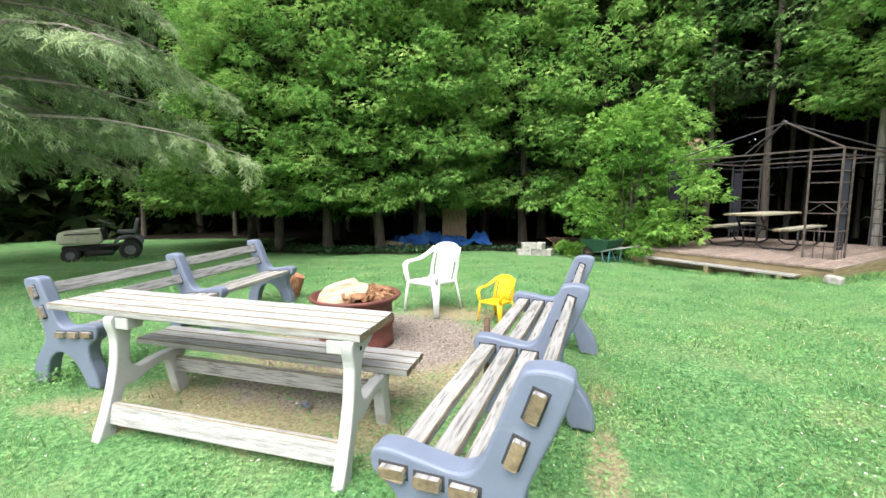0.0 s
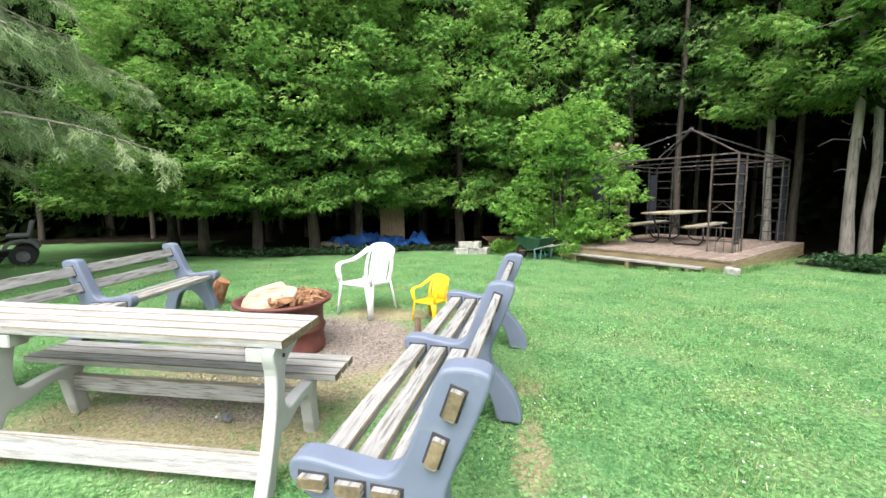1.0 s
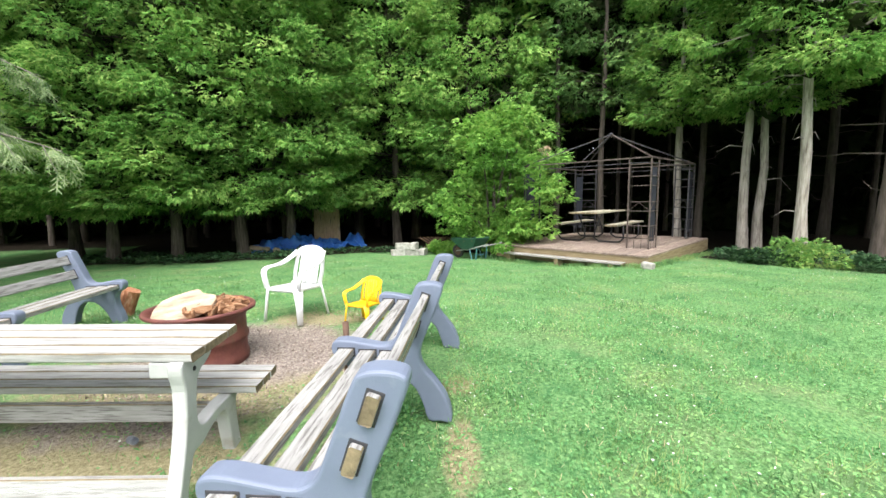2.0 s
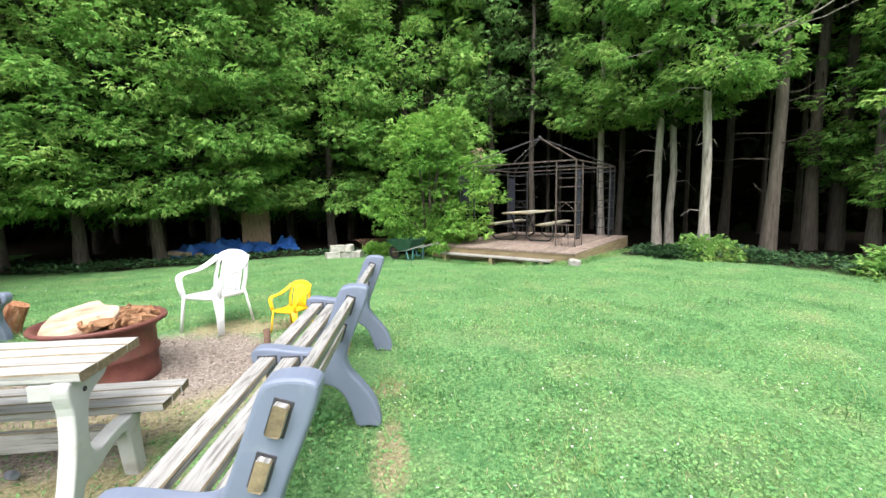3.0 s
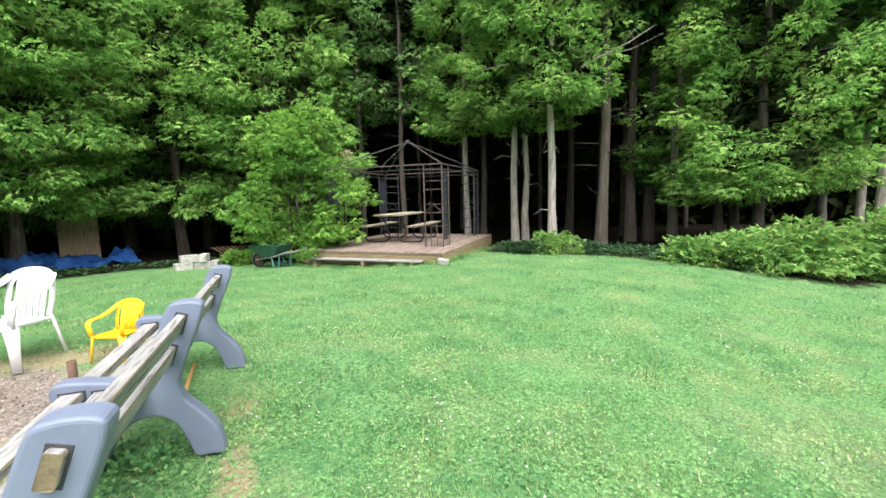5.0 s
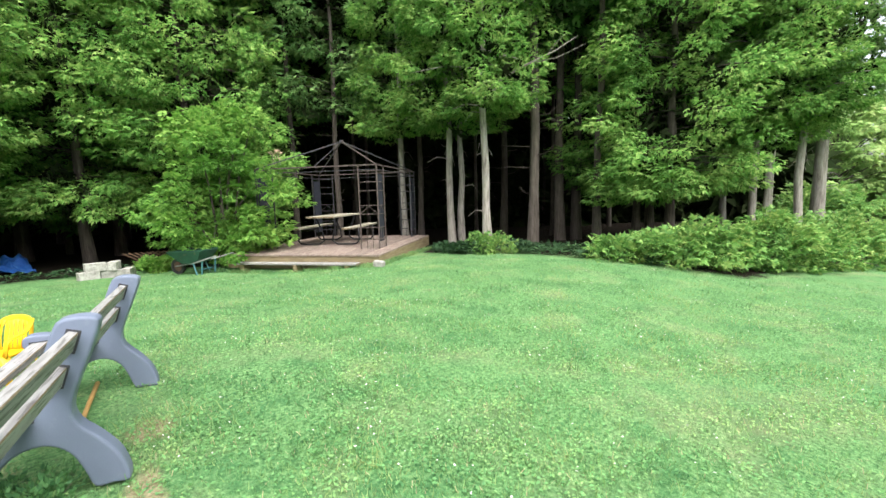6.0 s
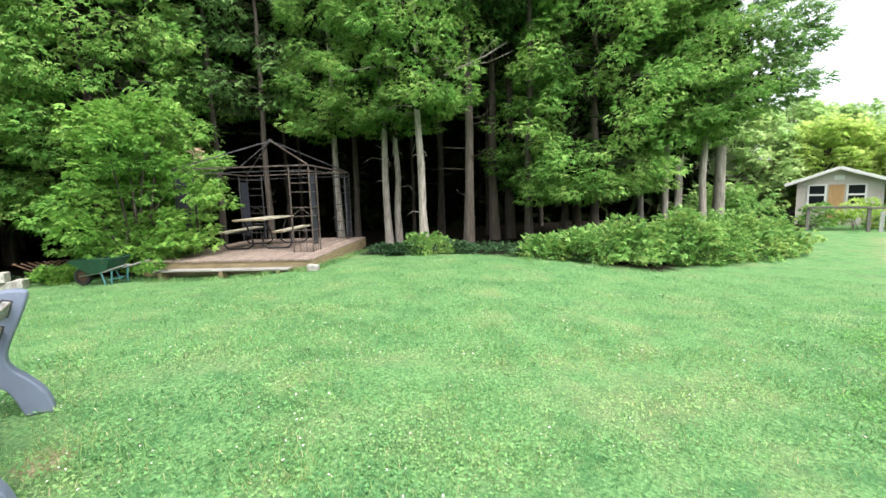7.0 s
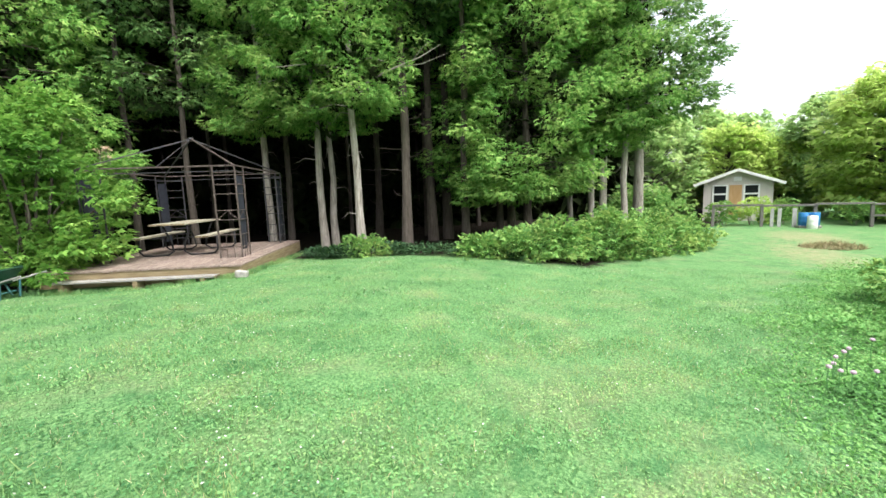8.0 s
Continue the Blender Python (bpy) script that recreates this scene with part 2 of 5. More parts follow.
def ground_mat():
    m = bpy.data.materials.new("lawn")
    m.use_nodes = True
    n, l = m.node_tree.nodes, m.node_tree.links
    p = n["Principled BSDF"]
    p.inputs["Roughness"].default_value = 0.95
    p.inputs["Specular IOR Level"].default_value = 0.1
    co = n.new("ShaderNodeTexCoord").outputs["Object"]

    def noise_of(scale, detail=6.0, rough=0.65):
        t = n.new("ShaderNodeTexNoise")
        t.inputs["Scale"].default_value, t.inputs["Detail"].default_value, t.inputs["Roughness"].default_value = scale, detail, rough
        l.new(co, t.inputs["Vector"])
        return t.outputs["Fac"]

    def ramp_of(fac, stops):
        r = n.new("ShaderNodeValToRGB")
        e = r.color_ramp.elements
        while len(e) < len(stops):
            e.new(0.5)
        for k, (pos, c) in enumerate(stops):
            e[k].position, e[k].color = pos, (*c, 1)
        l.new(fac, r.inputs[0])
        return r.outputs[0]

    def mix(fac, a, b):
        x = n.new("ShaderNodeMix")
        x.data_type = "RGBA"
        l.new(fac, x.inputs["Factor"])
        l.new(a, x.inputs["A"])
        l.new(b, x.inputs["B"])
        return x.outputs["Result"]

    def edge(name, scale, lo, hi):
        a = n.new("ShaderNodeAttribute")
        a.attribute_name = name
        s = n.new("ShaderNodeMath")
        s.operation = "MULTIPLY_ADD"
        l.new(noise_of(scale, 6), s.inputs[0])
        s.inputs[1].default_value = 0.9
        l.new(a.outputs["Fac"], s.inputs[2])
        r = n.new("ShaderNodeMapRange")
        r.inputs["From Min"].default_value, r.inputs["From Max"].default_value = lo, hi
        l.new(s.outputs[0], r.inputs["Value"])
        return r.outputs[0]

    green = ramp_of(noise_of(35), [(0.3, (0.028, 0.08, 0.032)), (0.5, (0.115, 0.25, 0.092)), (0.7, (0.24, 0.39, 0.165))])
    straw = ramp_of(noise_of(40), [(0.3, (0.17, 0.155, 0.085)), (0.7, (0.42, 0.37, 0.23))])
    patch = n.new("ShaderNodeMapRange")
    patch.inputs["From Min"].default_value, patch.inputs["From Max"].default_value = 0.5, 0.72
    patch.inputs["To Max"].default_value = 0.4
    l.new(noise_of(1.3, 7), patch.inputs["Value"])
    shade = n.new("ShaderNodeMapRange")
    shade.inputs["From Min"].default_value, shade.inputs["From Max"].default_value = 0.5, 0.68
    shade.inputs["To Max"].default_value = 0.75
    l.new(noise_of(2.3, 5), shade.inputs["Value"])
    lush = ramp_of(noise_of(50), [(0.3, (0.025, 0.09, 0.035)), (0.7, (0.085, 0.225, 0.085))])
    green = mix(shade.outputs[0], green, lush)
    col = mix(patch.outputs[0], green, straw)
    col = mix(edge("dry", 5, 0.75, 1.15), col, straw)
    soil = ramp_of(noise_of(45), [(0.3, (0.09, 0.075, 0.066)), (0.5, (0.27, 0.228, 0.2)), (0.7, (0.46, 0.4, 0.355))])
    col = mix(edge("dirt", 4, 0.8, 1.1), col, soil)
    # brown of the fallen leaves taken near black, the wood's shade painted in
    shaded_litter = ramp_of(noise_of(25), [(0.3, (0.007, 0.0055, 0.004)), (0.7, (0.026, 0.019, 0.013))])
    col = mix(edge("shaded_litter", 3, 0.8, 1.05), col, shaded_litter)
    l.new(col, p.inputs["Base Color"])
    bp = n.new("ShaderNodeBump")
    bp.inputs["Strength"].default_value, bp.inputs["Distance"].default_value = 0.8, 0.03
    l.new(noise_of(55, 4), bp.inputs["Height"])
    l.new(bp.outputs[0], p.inputs["Normal"])
    return m


LAWN = ground_mat()


# ---------------- ground ----------------
def forest(x, y):
    """How far a place lies inside the wood, in metres (negative: on the lawn)."""
    edge_north = 12.6 + 0.5 * np.sin(x * 0.7) + np.where(x > 3.5, -0.2 * (x - 3.5), 0)
    north = np.where(x < -6.5, -1.0, y - edge_north)
    # the wood's flank beside the deck runs down to the berry hedge
    east = (x - 10.3) * 0.75 + (y - 5.2) * 0.15
    east = np.minimum(east, y - 0.6 + 0.28 * (x - 11))
    west = np.minimum(y - 18.5, 6.0)
    return np.maximum(np.maximum(np.where(x > -7, north, -5), east), west)


def spaced(lo, hi, near, far, centre):
    """Grid lines: close together round centre, wide apart far out."""
    out = [centre]
    for sign, end in ((1, hi), (-1, lo)):
        p, step = centre, near
        while (end - p) * sign > 0:
            p += sign * step
            out.append(p)
            if abs(p - centre) > 6:
                step = min(far, step * 1.12)
    return np.array(sorted(out))


gx, gy = spaced(-900, 900, 0.1, 90, 1.0), spaced(-900, 900, 0.1, 90, 3.0)
X, Y = np.meshgrid(gx, gy)
Z = gz(X, Y) + 0.012 * np.sin(X * 3.1 + 1) * np.sin(Y * 2.7)
nx, ny = len(gx), len(gy)
idx = np.arange(nx * ny).reshape(ny, nx)
quads = np.stack([idx[:-1, :-1], idx[:-1, 1:], idx[1:, 1:], idx[1:, :-1]], -1).reshape(-1, 4)


def fast_mesh(name, verts, faces):
    me = bpy.data.meshes.new(name)
    k = faces.shape[1]
    me.vertices.add(len(verts))
    me.vertices.foreach_set("co", np.ascontiguousarray(verts, dtype=np.float32).ravel())
    me.loops.add(faces.size)
    me.loops.foreach_set("vertex_index", np.ascontiguousarray(faces, dtype=np.int32).ravel())
    me.polygons.add(len(faces))
    me.polygons.foreach_set("loop_start", np.arange(0, faces.size, k, dtype=np.int32))
    me.update(calc_edges=True)
    return me


gm = fast_mesh("ground", np.stack([X, Y, Z], -1).reshape(-1, 3), quads)
gm.materials.append(LAWN)
gm.shade_smooth()
fx, fy = X.ravel(), Y.ravel()


def disc(cx, cy, rx, ry, turn=0.0):
    c, s = math.cos(turn), math.sin(turn)
    u, v = (fx - cx) * c + (fy - cy) * s, -(fx - cx) * s + (fy - cy) * c
    return np.clip(1.35 - np.sqrt((u / rx) ** 2 + (v / ry) ** 2), 0, 1)


shaded_litter = np.clip(0.5 + forest(fx, fy) * 0.8, 0, 1)
shaded_litter[(np.abs(fx) > 60) | (np.abs(fy) > 60)] = 0
dirt = np.maximum.reduce([disc(-0.45, 3.75, 1.15, 0.85), disc(-0.95, 2.65, 1.0, 0.32, -0.2) * 0.62, disc(-1.36, 2.8, 0.25, 0.1) * 0.9])
dry = np.maximum.reduce([disc(-0.6, 3.4, 1.6, 1.2) * 0.9, disc(1.0, 1.95, 0.12, 0.42, -0.3), disc(1.25, 2.75, 0.16, 0.2), disc(-1.1, 2.4, 1.3, 0.35, -0.25), disc(-1.9, 2.37, 0.35, 0.18), disc(-2.4, 2.5, 0.5, 0.15) * 0.8,
                         disc(0.3, 4.6, 0.8, 0.3), disc(16, -5.2, 6, 1.6) * 0.5, disc(22, -6.5, 4, 2.0) * 0.55])
for name, values in (("shaded_litter", shaded_litter), ("dirt", dirt), ("dry", dry)):
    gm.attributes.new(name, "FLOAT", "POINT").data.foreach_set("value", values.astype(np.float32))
ground = tagged(new("ground", gm), "mown lawn with clover, straw patches and bare soil, running into fallen leaves coloured near black for shade under trees", "lawn", kind="structure")

# ---------------- foliage ----------------
def frame_of(d, up):
    """Rotation matrices whose x axis is d, with z near up, for arrays of directions."""
    d = d / np.linalg.norm(d, axis=1, keepdims=True)
    y = np.cross(up, d)
    y /= np.linalg.norm(y, axis=1, keepdims=True) + 1e-9
    z = np.cross(d, y)
    return np.stack([d, y, z], -1)


def scatter(name, template, faces, places, dirs, ups, sizes, material):
    """One mesh of many copies of a small leaf or spray."""
    R = frame_of(dirs, ups)
    v = np.einsum("nij,kj->nki", R, template) * sizes[:, None, None] + places[:, None, :]
    f = faces[None] + (np.arange(len(places)) * len(template))[:, None, None]
    me = fast_mesh(name, v.reshape(-1, 3), f.reshape(-1, faces.shape[1]))
    me.materials.append(material)
    return me


def diamond(x, y, ang, length, width, z=0.0, droop=0.0):
    c, s = math.cos(ang), math.sin(ang)
    pts = [(0, 0, 0), (0.5 * length, -width / 2, 0.03), (length, 0, -droop), (0.5 * length, width / 2, 0.03)]
    return [(x + px * c - py * s, y + px * s + py * c, z + pz) for px, py, pz in pts]


def template_of(leaves):
    v = np.array([p for q in leaves for p in q])
    return v, np.arange(len(v)).reshape(-1, 4)


CEDAR_T = template_of([diamond(0, 0, 0.12, 0.75, 0.26, droop=0.08), diamond(0.12, 0, 0.85, 0.55, 0.24, 0.02, 0.1), diamond(0.15, 0, -0.8, 0.55, 0.24, -0.02, 0.1), diamond(0.45, 0, -0.25, 0.58, 0.24, 0.01, 0.16)])
FAR_T = template_of([diamond(0, 0, 0, 1.0, 0.34, droop=0.15), diamond(0.1, 0, 0.7, 0.8, 0.3, 0.03, 0.1), diamond(0.1, 0, -0.7, 0.8, 0.3, -0.02, 0.1)])
MAPLE_T = template_of([diamond(0, 0, 0, 1.0, 0.42, droop=0.2), diamond(0.05, 0, 0.9, 0.75, 0.34, droop=0.15), diamond(0.05, 0, -0.9, 0.75, 0.34, droop=0.15)])
SPRUCE_T = template_of([diamond(0.12 * k, 0, (0.62 if k % 2 else -0.62) * (1 + 0.12 * (k % 3)), 0.42, 0.05, 0.03 * ((k % 3) - 1), 0.06) for k in range(7)] + [diamond(0, 0, 0, 1.15, 0.07)])
OVAL_T = template_of([[(0, 0, 0), (0.45, -0.3, 0.06), (1, 0, -0.15), (0.45, 0.3, 0.06)]])
BLADE_T = template_of([[(0, -0.045, 0), (0, 0.045, 0), (0.45, 0.03, 0.62), (0.5, -0.0, 0.75)]])


def blobs(rng, centres, radii, per, out_from, flat=0.7, droop=0.35):
    """Sprays in soft clumps round centres, pointing away from the stem and drooping."""
    n = len(centres)
    c = np.repeat(centres, per, 0)
    r = np.repeat(radii, per)
    v = rng.normal(size=(n * per, 3))
    v /= np.linalg.norm(v, axis=1, keepdims=True)
    v[:, 2] = np.where(v[:, 2] < -0.15, v[:, 2] * 0.45, v[:, 2])
    rad = rng.uniform(0.45, 1.0, n * per) ** 0.5
    p = c + v * (r * rad)[:, None] * np.array([1, 1, flat])
    out = c - np.repeat(out_from, per, 0)
    out[:, 2] *= 0.2
    out /= np.linalg.norm(out, axis=1, keepdims=True) + 1e-6
    d = out * 0.7 + v * 0.7 + rng.normal(scale=0.25, size=p.shape)
    d[:, 2] -= droop
    up = v * 0.8 + rng.normal(scale=0.4, size=p.shape) + np.array([0, 0, 0.9])
    return p, d, up


def stem_points(height, lean, rng, n=9, sway=0.05):
    return [(lean[0] * height * k / n + rng.uniform(-sway, sway) * (k > 0), lean[1] * height * k / n + rng.uniform(-sway, sway) * (k > 0), height * k / n) for k in range(n + 1)]


def cedar(seed, height, base, spread, boughs, per, leaf, bark, trunk_r, material=None, lean=(0, 0), spray=0.3, dead=10, cone=0.75, clump=0.5, flat=0.55):
    """Meshes of a white cedar: trunk with dead stubs, and a crown of drooping sprays from height base up."""
    rng = np.random.default_rng(seed)
    pr = random.Random(seed)
    pts = stem_points(height, lean, pr)
    bm = tube([(pts[0][0], pts[0][1], -0.3)] + [(pts[0][0], pts[0][1], 0.02)] + pts[1:], [trunk_r * 1.5, trunk_r * 1.25] + [trunk_r * (1 - 0.85 * k / len(pts)) for k in range(1, len(pts))], 9, wobble=0.1, rng=pr)
    for k in range(dead):
        z = pr.uniform(1.2, max(base + 1.0, 2.2))
        a = pr.uniform(0, 6.28)
        ln = 0.1 + 0.85 * pr.random() ** 2.2
        x0, y0 = lean[0] * z, lean[1] * z
        tube([(x0, y0, z), (x0 + math.cos(a) * ln * 0.6, y0 + math.sin(a) * ln * 0.6, z + 0.05), (x0 + math.cos(a) * ln, y0 + math.sin(a) * ln, z + pr.uniform(-0.3, 0.3))], [0.014, 0.009, 0.003], 4, bm=bm)
    z = base + (height - base) * rng.uniform(0, 1, boughs) ** 1.25
    u = (z - base) / (height - base)
    prof = np.minimum(1.0, 0.62 + u * 3.0) * (1 - u ** 1.6 * cone)
    a = rng.uniform(0, 2 * math.pi, boughs)
    r = spread * prof * rng.uniform(0.5, 1.08, boughs)
    c = np.stack([lean[0] * z + np.cos(a) * r, lean[1] * z + np.sin(a) * r, z - 0.12 * r + rng.normal(scale=0.1, size=boughs)], -1)
    stem = np.stack([lean[0] * z, lean[1] * z, z], -1)
    for k in range(0, boughs, 3):
        tube([tuple(stem[k] - np.array([0, 0, 0.1])), tuple((stem[k] + c[k]) / 2 + np.array([0, 0, 0.08])), tuple(c[k])], [0.022, 0.015, 0.006], 4, bm=bm)
    p, d, up = blobs(rng, c, rng.uniform(0.65, 1.35, boughs) * clump, per, stem, flat)
    crown = scatter("crown", *leaf, p, d, up, spray * rng.uniform(0.6, 1.25, len(p)), material or CEDAR)
    # near-black leaves inside the crown paint the shade between its sprays
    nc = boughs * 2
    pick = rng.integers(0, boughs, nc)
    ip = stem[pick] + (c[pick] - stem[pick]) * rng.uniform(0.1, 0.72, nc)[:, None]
    inner = scatter("inner_crown", *leaf, ip, rng.normal(size=(nc, 3)), rng.normal(size=(nc, 3)), rng.uniform(0.35, 0.65, nc), SHADE_LEAVES)
    trunk = mesh_of("trunk", bm)
    trunk.materials.append(bark)
    trunk.shade_smooth()
    return trunk, crown, inner


def plant_tree(meshes, x, y, turn, label, category="tree", group="", scale=1.0, name="cedar_tree", sink=0.05):
    t = thing(name, pose(x, y, float(gz(x, y)) - sink, 0, 0, turn) @ Matrix.Scale(scale, 4), label, category, group)
    for nm, me in zip(("trunk", "crown", "inner_crown"), meshes):
        part(nm, me, None, t)
    return t


LOW = [cedar(11 + k, 10.2, 1.75, 2.9, 210, 96, CEDAR_T, BARK, 0.15, spray=0.175, dead=8, clump=0.52, cone=0.45, lean=(0.01 * k, 0.01)) for k in range(3)]
MID = [cedar(31 + k, 11.5, 4.3, 2.1, 120, 88, CEDAR_T, BARK_PALE, 0.13, CEDAR, spray=0.17, clump=0.46, dead=16, cone=0.6, lean=(0.012 * (k - 1), 0.012)) for k in range(3)]
BACK = cedar(45, 13.5, 5.6, 2.2, 60, 50, CEDAR_T, BARK_DARK, 0.13, CEDAR_GREY, spray=0.26, clump=0.55, dead=24)
LOW_FAR = cedar(21, 11.5, 1.3, 2.7, 120, 56, CEDAR_T, BARK, 0.15, spray=0.27, clump=0.65, cone=0.55)
TALL = cedar(41, 13.5, 5.0, 2.6, 170, 70, CEDAR_T, BARK_PALE, 0.2, CEDAR_GREY, spray=0.22, clump=0.5, dead=34, lean=(-0.01, 0.02))
DEEP = [cedar(51 + k, 13.5, 7.2, 1.9, 38, 18, FAR_T, BARK_DARK, 0.12, spray=0.42, dead=18, clump=0.8) for k in range(2)]

low_label = "dense white cedar with bright sprays hanging over the lawn"
for k, (x, y, s, turn) in enumerate([(-5.4, 13.3, 0.95, 10), (-3.8, 13.2, 1.0, 80), (-2.2, 13.9, 1.05, 150), (-7.6, 16.2, 1.0, 220), (0.6, 16.6, 1.1, 60), (2.9, 15.6, 1.05, 130), (5.6, 15.2, 1.1, 300),
                                     (-9.9, 21.5, 1.1, 30), (-13.5, 22.5, 1.2, 100), (-17.5, 22.5, 1.2, 190), (-22, 21, 1.2, 250), (-4.6, 17.5, 1.1, 20), (-1.2, 18.4, 1.2, 200), (4.2, 18.5, 1.2, 40),
                                     (1.7, 18.6, 1.25, 110), (7.3, 17.2, 1.2, 170), (-2.9, 18.0, 1.2, 330), (-0.9, 14.9, 1.0, 275), (-6.9, 14.6, 0.95, 40)]):
    plant_tree(LOW_FAR if y > 17 else LOW[k % 3], x, y, turn, low_label, group="cedars round the lawn", scale=s)
for k, (x, y, s, turn) in enumerate([(14.9, 2.95, 1.05, 15), (16.6, 4.0, 1.05, 75)]):
    plant_tree(LOW[k % 3], x, y, turn, "white cedar with drooping sprays above the berry hedge", group="cedars round the lawn", scale=s)
mid_label = "tall white cedar with bare pale trunk and dead stubs"
for k, (x, y, s, turn) in enumerate([(10.95, 6.97, 1.0, 0), (11.5, 8.85, 1.0, 70), (11.9, 8.75, 0.95, 200), (11.6, 11.25, 1.0, 310),
                                     (16.8, 1.05, 0.9, 20), (17.2, 0.75, 0.8, 120), (16.8, 0.0, 0.95, 220), (20.5, 0.9, 1.0, 10), (19.5, 2.2, 1.0, 90)]):
    tree = plant_tree(MID[k % 3], x, y, turn, mid_label, group="cedars round the lawn", scale=s)
    if k == 0:
        limb = tube([(0.03, -0.08, 4.75), (0.5, -0.85, 5.25), (0.95, -1.65, 5.6), (1.25, -2.2, 5.95)], [0.035, 0.028, 0.018, 0.006], 6)
        tube([(0.6, -1.05, 5.33), (0.95, -1.75, 5.42), (1.3, -2.4, 5.7)], [0.016, 0.011, 0.004], 5, bm=limb)
        tube([(0.85, -1.5, 5.53), (1.0, -1.7, 5.85), (1.2, -1.9, 6.1)], [0.012, 0.008, 0.003], 5, bm=limb)
        part("dead_limb", limb, TWIG, tree, "long bare grey forked limb", smooth=True)
for x, y, s in ((12.6, 11.4, 0.95), (10.3, 13.6, 0.95), (9.0, 14.6, 0.95), (12.8, 6.5, 1.3), (15.2, 6.7, 1.35), (15.8, 6.35, 1.35), (17.0, 10.4, 1.3)):
    plant_tree(BACK, x, y, 90 * x, "tall cedar with a dark bare trunk and dead stubs", group="cedars round the lawn", scale=s)
plant_tree(TALL, 18.5, -0.5, 0, "tall cedar with a thick bare pale trunk and dead branches", group="cedars round the lawn")
rng = random.Random(7)
deep_spots = []
for _ in range(400):
    x, y = rng.uniform(-24, 34), rng.uniform(2, 40)
    if float(forest(np.array(x), np.array(y))) > 1.8 and (y > 15.5 or x > 9.5) and all((x - a) ** 2 + (y - b) ** 2 > 2.6 for a, b in deep_spots) and y > 2.0 + 0.1 * (x - 12):
        deep_spots.append((x, y))
for k, (x, y) in enumerate(deep_spots[:80]):
    plant_tree(DEEP[k % 2], x, y, rng.uniform(0, 360), "dim cedar trunk standing deep in the shaded wood", group="trees inside the wood", scale=rng.uniform(0.8, 1.15))

# the wood goes on behind: one mass of far foliage, its shade painted near black
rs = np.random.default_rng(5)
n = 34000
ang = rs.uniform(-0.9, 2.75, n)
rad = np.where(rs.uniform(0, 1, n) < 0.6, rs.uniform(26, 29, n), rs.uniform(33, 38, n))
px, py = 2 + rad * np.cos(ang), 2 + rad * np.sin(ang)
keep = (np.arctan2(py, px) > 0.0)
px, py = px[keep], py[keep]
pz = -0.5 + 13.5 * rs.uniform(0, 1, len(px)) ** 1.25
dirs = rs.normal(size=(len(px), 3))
far_wood = solo("far_wood", scatter("far_wood", *FAR_T, np.stack([px, py, pz], -1), dirs, rs.normal(size=(len(px), 3)), rs.uniform(1.0, 1.8, len(px)), SHADE_LEAVES), None, Matrix(), "mass of foliage coloured near black for shade, closing the wood behind", "woods", kind="stuff")


# added foliage layer, coloured near black, that keeps skylight off the inner trunks
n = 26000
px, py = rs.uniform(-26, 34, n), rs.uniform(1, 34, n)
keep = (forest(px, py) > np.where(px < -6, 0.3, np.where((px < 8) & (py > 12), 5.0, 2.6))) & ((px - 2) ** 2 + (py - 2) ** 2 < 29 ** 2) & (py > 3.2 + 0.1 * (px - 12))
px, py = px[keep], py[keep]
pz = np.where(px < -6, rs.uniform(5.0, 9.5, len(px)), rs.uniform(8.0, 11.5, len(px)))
light_block = solo("wood_canopy", scatter("wood_canopy", *FAR_T, np.stack([px, py, pz], -1), rs.normal(size=(len(px), 3)) * np.array([1, 1, 0.35]), rs.normal(size=(len(px), 3)) * 0.5 + np.array([0, 0, 1]), rs.uniform(0.9, 1.5, len(px)), SHADE_LEAVES), None, Matrix(), "added near-black foliage layer blocking skylight over the inner wood", "woods", kind="stuff")


# ---------------- garden furniture ----------------
def grounded(x, y, front, half):
    """A pose on the lawn: x axis along front, y axis along the thing's length, tilted with the ground."""
    F = Vector((front[0], front[1], 0)).normalized()
    A = Vector((-F.y, F.x, 0))
    p, q = Vector((x, y, 0)) - A * half, Vector((x, y, 0)) + A * half
    p.z, q.z = float(gz(p.x, p.y)), float(gz(q.x, q.y))
    Yv = (q - p).normalized()
    Zv = F.cross(Yv).normalized()
    m = Matrix((F, Yv, Zv)).transposed().to_4x4()
    m.translation = (p + q) / 2
    return m


def plank(length, width, thick, seed=0, bevel=0.005):
    """A sawn board along y, very slightly bowed and worn."""
    pr = random.Random(seed)
    bm = bmesh.new()
    n = 10
    rings = []
    b = bevel
    for k in range(n + 1):
        y = -length / 2 + length * k / n
        sx, sz = pr.uniform(-0.0015, 0.0015), pr.uniform(-0.001, 0.001)
        w, t = width / 2, thick / 2
        rings.append([bm.verts.new((px + sx, y + (pr.uniform(-0.004, 0.004) if k in (0, n) else 0), pz + sz)) for px, pz in
                      ((-w + b, -t), (w - b, -t), (w, -t + b), (w, t - b), (w - b, t), (-w + b, t), (-w, t - b), (-w, -t + b))])
    for r0, r1 in zip(rings, rings[1:]):
        for k in range(8):
            bm.faces.new((r0[k], r0[(k + 1) % 8], r1[(k + 1) % 8], r1[k])).material_index = int(k in (3, 5))
    for f in (bm.faces.new(rings[0][::-1]), bm.faces.new(rings[-1])):
        f.material_index = 1
    bmesh.ops.recalc_face_normals(bm, faces=bm.faces)
    return bm


def board(name, bm, material, parent, label="", m=None):
    """A plank whose sawn ends show darker grain."""
    ob = part(name, bm, material, parent, label, m)
    if len(ob.data.materials) < 2:
        ob.data.materials.append(WOOD_END)
    return ob


